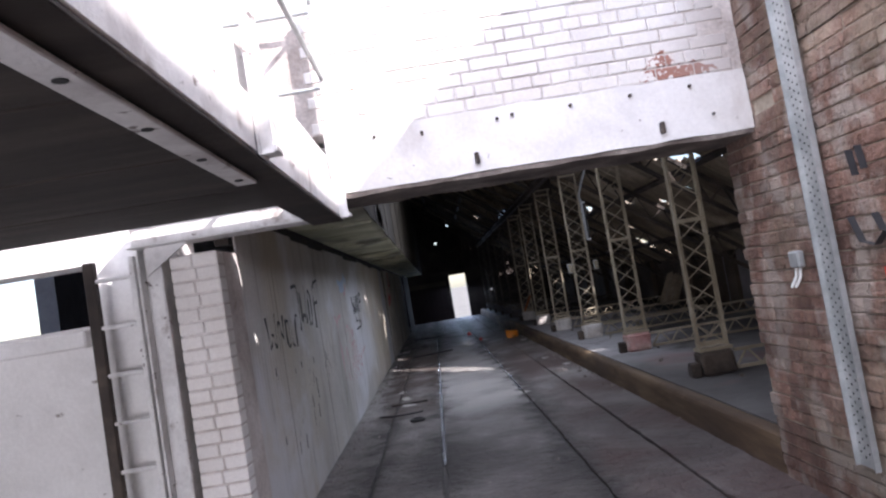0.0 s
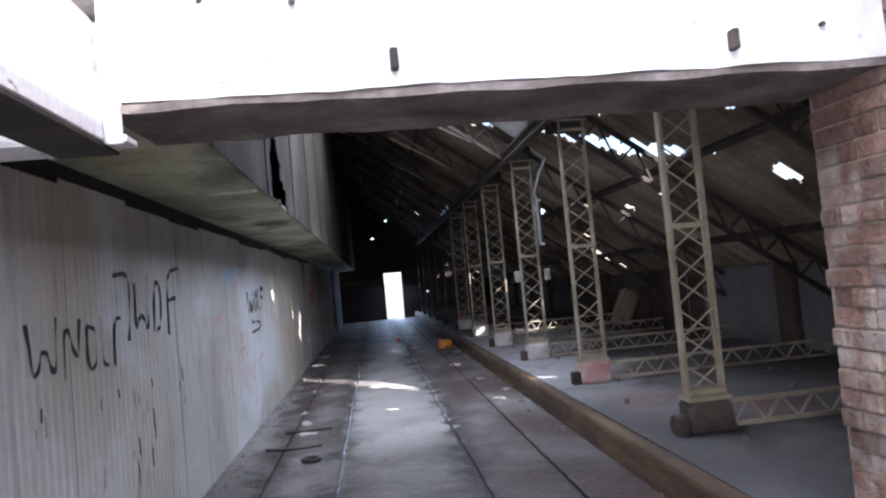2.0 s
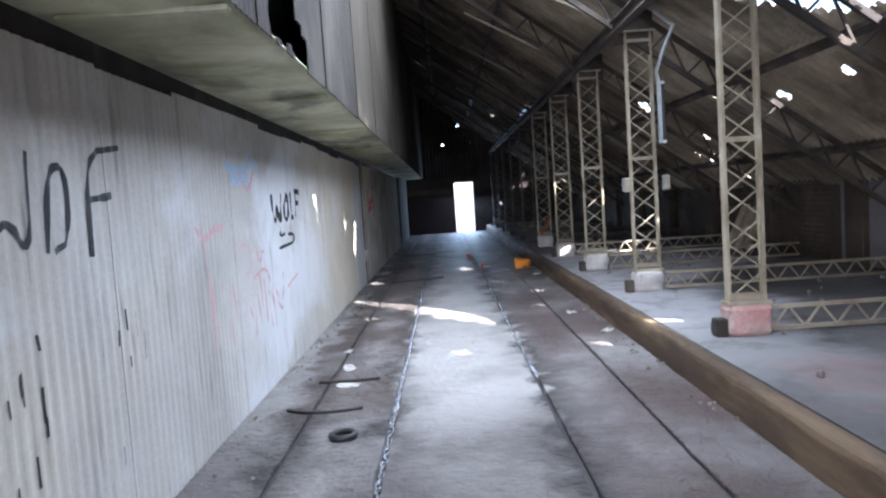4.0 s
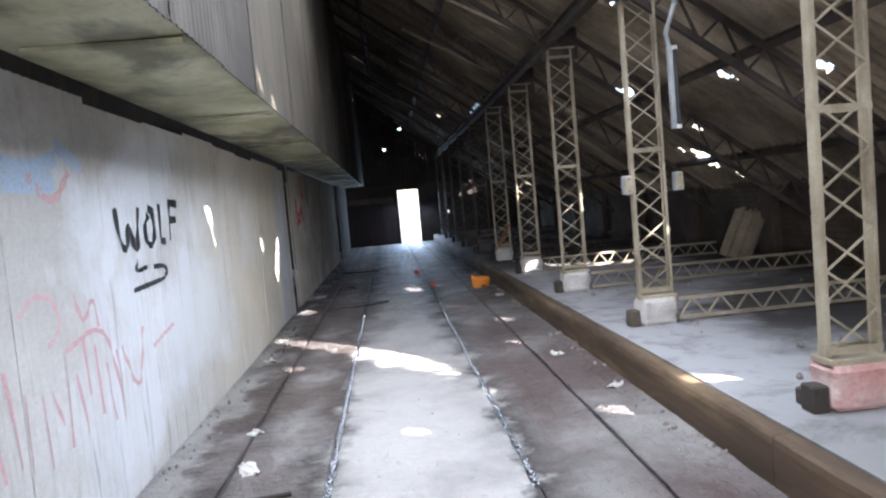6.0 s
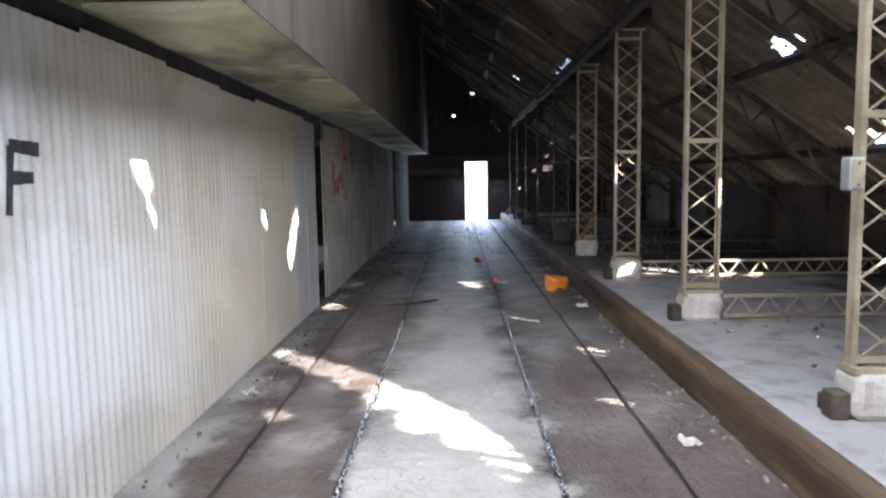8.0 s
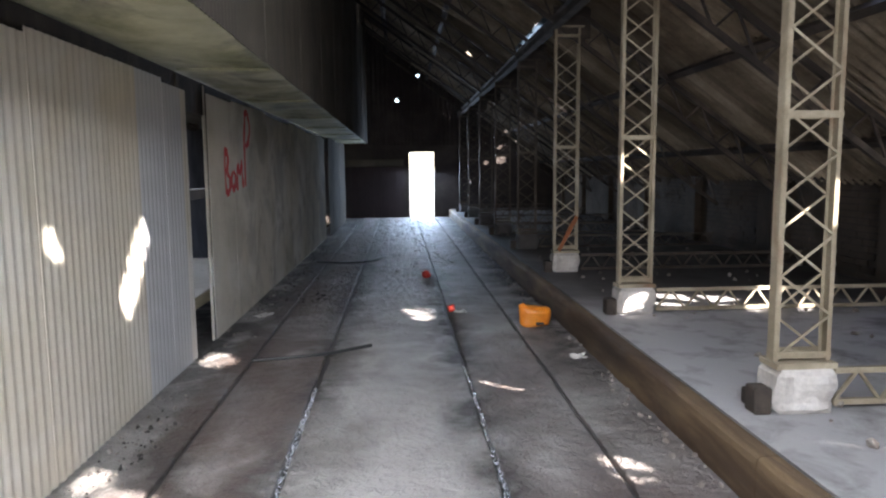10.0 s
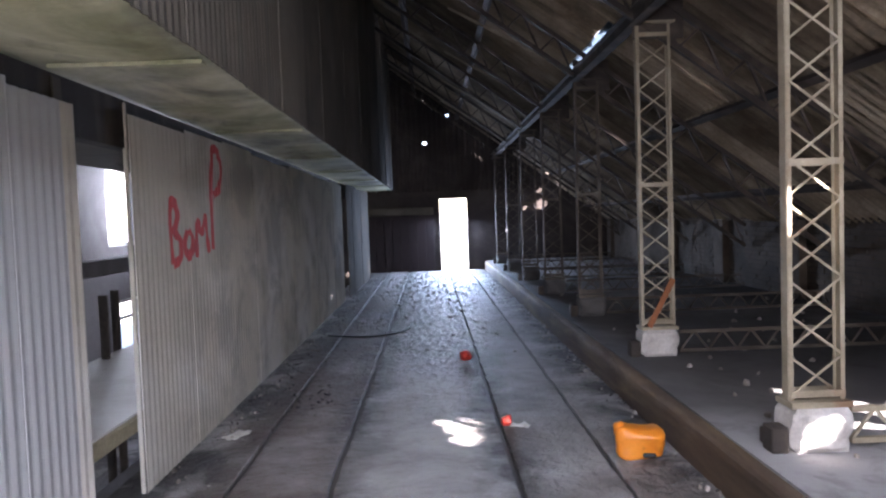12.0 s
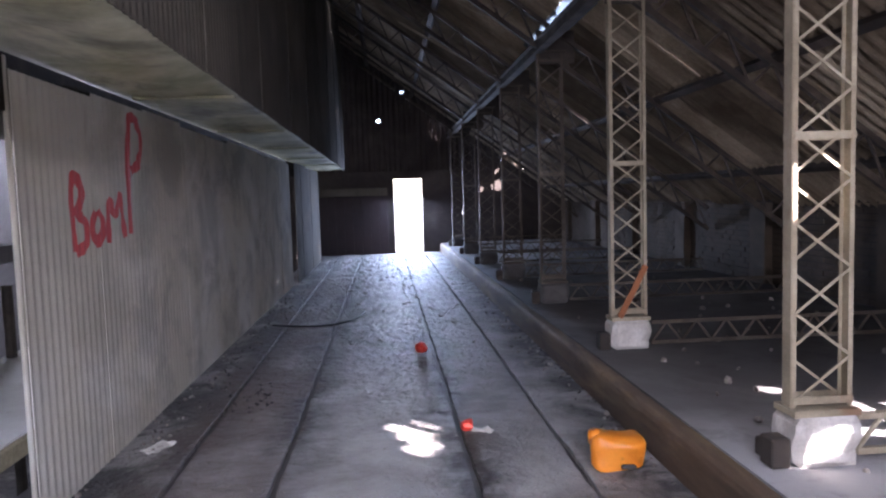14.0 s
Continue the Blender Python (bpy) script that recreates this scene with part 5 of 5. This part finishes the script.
for _ in range(260):
    pebble(-1.2 + abs(rng.gauss(0, 0.12)), rng.uniform(5, 32), 0.002, rng.uniform(0.006, 0.022))
for _ in range(330):
    pebble(rng.uniform(-0.6, 1.97), 26 + 7 * rng.random() ** 0.7, 0.002, rng.uniform(0.008, 0.028))
for _ in range(220):
    pebble(1.985 - abs(rng.gauss(0, 0.10)), rng.uniform(8, 33), 0.002, rng.uniform(0.008, 0.028))
for _ in range(200):
    pebble(rng.uniform(-1.1, 2.0), rng.uniform(5, 27), 0.002, rng.uniform(0.004, 0.012))
for _ in range(200):
    pebble(rng.uniform(2.4, 5.4), rng.uniform(6, 30), LEDGE, rng.uniform(0.01, 0.04))
for _ in range(420):
    x, y = rng.uniform(-1.1, 1.96), 20 + 13 * rng.random() ** 0.6
    r = rng.uniform(0.015, 0.05)
    m = Matrix.Translation((x, y, 0.004)) @ Euler((rng.uniform(-0.2, 0.2), rng.uniform(-0.2, 0.2), rng.uniform(0, 6))).to_matrix().to_4x4() @ Matrix.Diagonal((r, r * rng.uniform(0.4, 0.9), rng.uniform(0.006, 0.018), 1))
    bmesh.ops.create_icosphere(rub, subdivisions=1, radius=1, matrix=m)
tagged(part("rubble", rub, M_rubble), "small grey rubble and crumbs strewn on the floor", "rubble", kind="stuff")
rub = bmesh.new()
for x, y, sx, sy in ((-0.95, 19.0, 0.14, 0.55), (-0.55, 19.3, 0.07, 0.25), (-1.0, 20.6, 0.10, 0.6), (1.95, 19.6, 0.09, 0.9), (1.93, 22.0, 0.10, 1.1), (1.9, 25.0, 0.12, 1.2), (-1.05, 24.0, 0.10, 1.0), (-1.0, 14.6, 0.08, 0.5)):
    for _ in range(110):
        pebble(min(1.98, max(-1.15, x + rng.gauss(0, sx))), y + rng.gauss(0, sy), 0.001, 0.004 + 0.017 * rng.random() ** 3)
tagged(part("dirt", rub, M_slot), "dark damp dirt crumbs gathered along the floor edges", "dirt", kind="stuff")

# ---- bricks ----


def brick_mesh(w, d, h):
    return mesh_of("brick", box((0, 0, 0), (w, d, h), 0.006))


full_m, half_m = brick_mesh(0.217, 0.05, 0.068), brick_mesh(0.105, 0.05, 0.068)
wc = structure("wall_lintel", box((-0.6, 3.974, 2.486), (-0.59, 3.98, 2.49)), M_white_mortar, "whitewashed brick wall above the lintel with bare red patch")
rng = random.Random(3)
for row in range(13):
    z = 2.487 + row * 0.0757
    x = -0.49 + (0.0 if row % 2 else -0.06)
    head = row % 4 == 1
    while x < 1.96:
        me, w = (half_m, 0.113) if head else (full_m, 0.225)
        if x + w > 1.985:
            break
        b = new("brick", me)
        b.parent = wc
        b.matrix_local = pose(x, 3.968 - rng.uniform(0, 0.006), z, 0, 0, rng.uniform(-0.4, 0.4))
        x += w
full_m.materials.append(M_white_brick)
half_m.materials.append(M_white_brick)
full_r, half_r = brick_mesh(0.217, 0.05, 0.069), brick_mesh(0.105, 0.05, 0.069)
full_r.materials.append(M_brick)
half_r.materials.append(M_brick)
wr = structure("wall_entry_brick", box((1.985, 4.39, 0.0), (1.99, 4.398, 0.01)), M_mortar, "worn red and buff brick face beside the opening")
rest_v, rest_f = [], []
count = 0
for row in range(49):
    z = 0.004 + row * 0.0757
    y = 4.41 + rng.uniform(-0.03, 0.0)
    head = row % 4 == 1
    first_w = 0.113 if row % 2 else 0.225
    while y > -3.0:
        w = 0.113 if head else (first_w if y > 4.4 else 0.225)
        y -= w
        x = 1.976 + rng.uniform(-0.006, 0.009)
        if row in (28, 29) and 3.72 < y < 3.9:
            continue
        if row < 32 and y > 2.6 and row > 4:
            b = new("brick", half_r if w < 0.2 else full_r)
            b.parent = wr
            b.matrix_local = Matrix(((0, 1, 0, x), (1, 0, 0, y), (0, 0, 1, z), (0, 0, 0, 1))) @ pose(0, 0, 0, rng.uniform(-0.8, 0.8), rng.uniform(-0.6, 0.6), rng.uniform(-1, 1))
            count += 1
        else:
            k = len(rest_v)
            rest_v += [(x, y, z), (x, y + w - 0.011, z), (x, y + w - 0.011, z + 0.064), (x, y, z + 0.064), (2.0, y, z), (2.0, y + w - 0.011, z), (2.0, y + w - 0.011, z + 0.064), (2.0, y, z + 0.064)]
            rest_f += [[k + q for q in f] for f in ((0, 3, 2, 1), (0, 1, 5, 4), (1, 2, 6, 5), (2, 3, 7, 6), (3, 0, 4, 7))]
me = bpy.data.meshes.new("brick_rest")
me.from_pydata(rest_v, [], rest_f)
tagged(link_mesh("brick_rest", me, M_brick, wr), kind="stuff")
v, f = [], []
for row in range(15):
    z = LEDGE + 0.004 + row * 0.0757
    y = Y0 + (0.11 if row % 2 else 0)
    while y < Y1 - 0.25:
        x = 5.602 + rng.uniform(0, 0.014)
        k = len(v)
        v += [(x, y, z), (x, y + 0.214, z), (x, y + 0.214, z + 0.064), (x, y, z + 0.064), (5.63, y, z), (5.63, y + 0.214, z), (5.63, y + 0.214, z + 0.064), (5.63, y, z + 0.064)]
        f += [[k + q for q in fc] for fc in ((0, 3, 2, 1), (0, 1, 5, 4), (1, 2, 6, 5), (2, 3, 7, 6), (3, 0, 4, 7))]
        y += 0.225
me = bpy.data.meshes.new("brick_rest")
me.from_pydata(v, [], f)
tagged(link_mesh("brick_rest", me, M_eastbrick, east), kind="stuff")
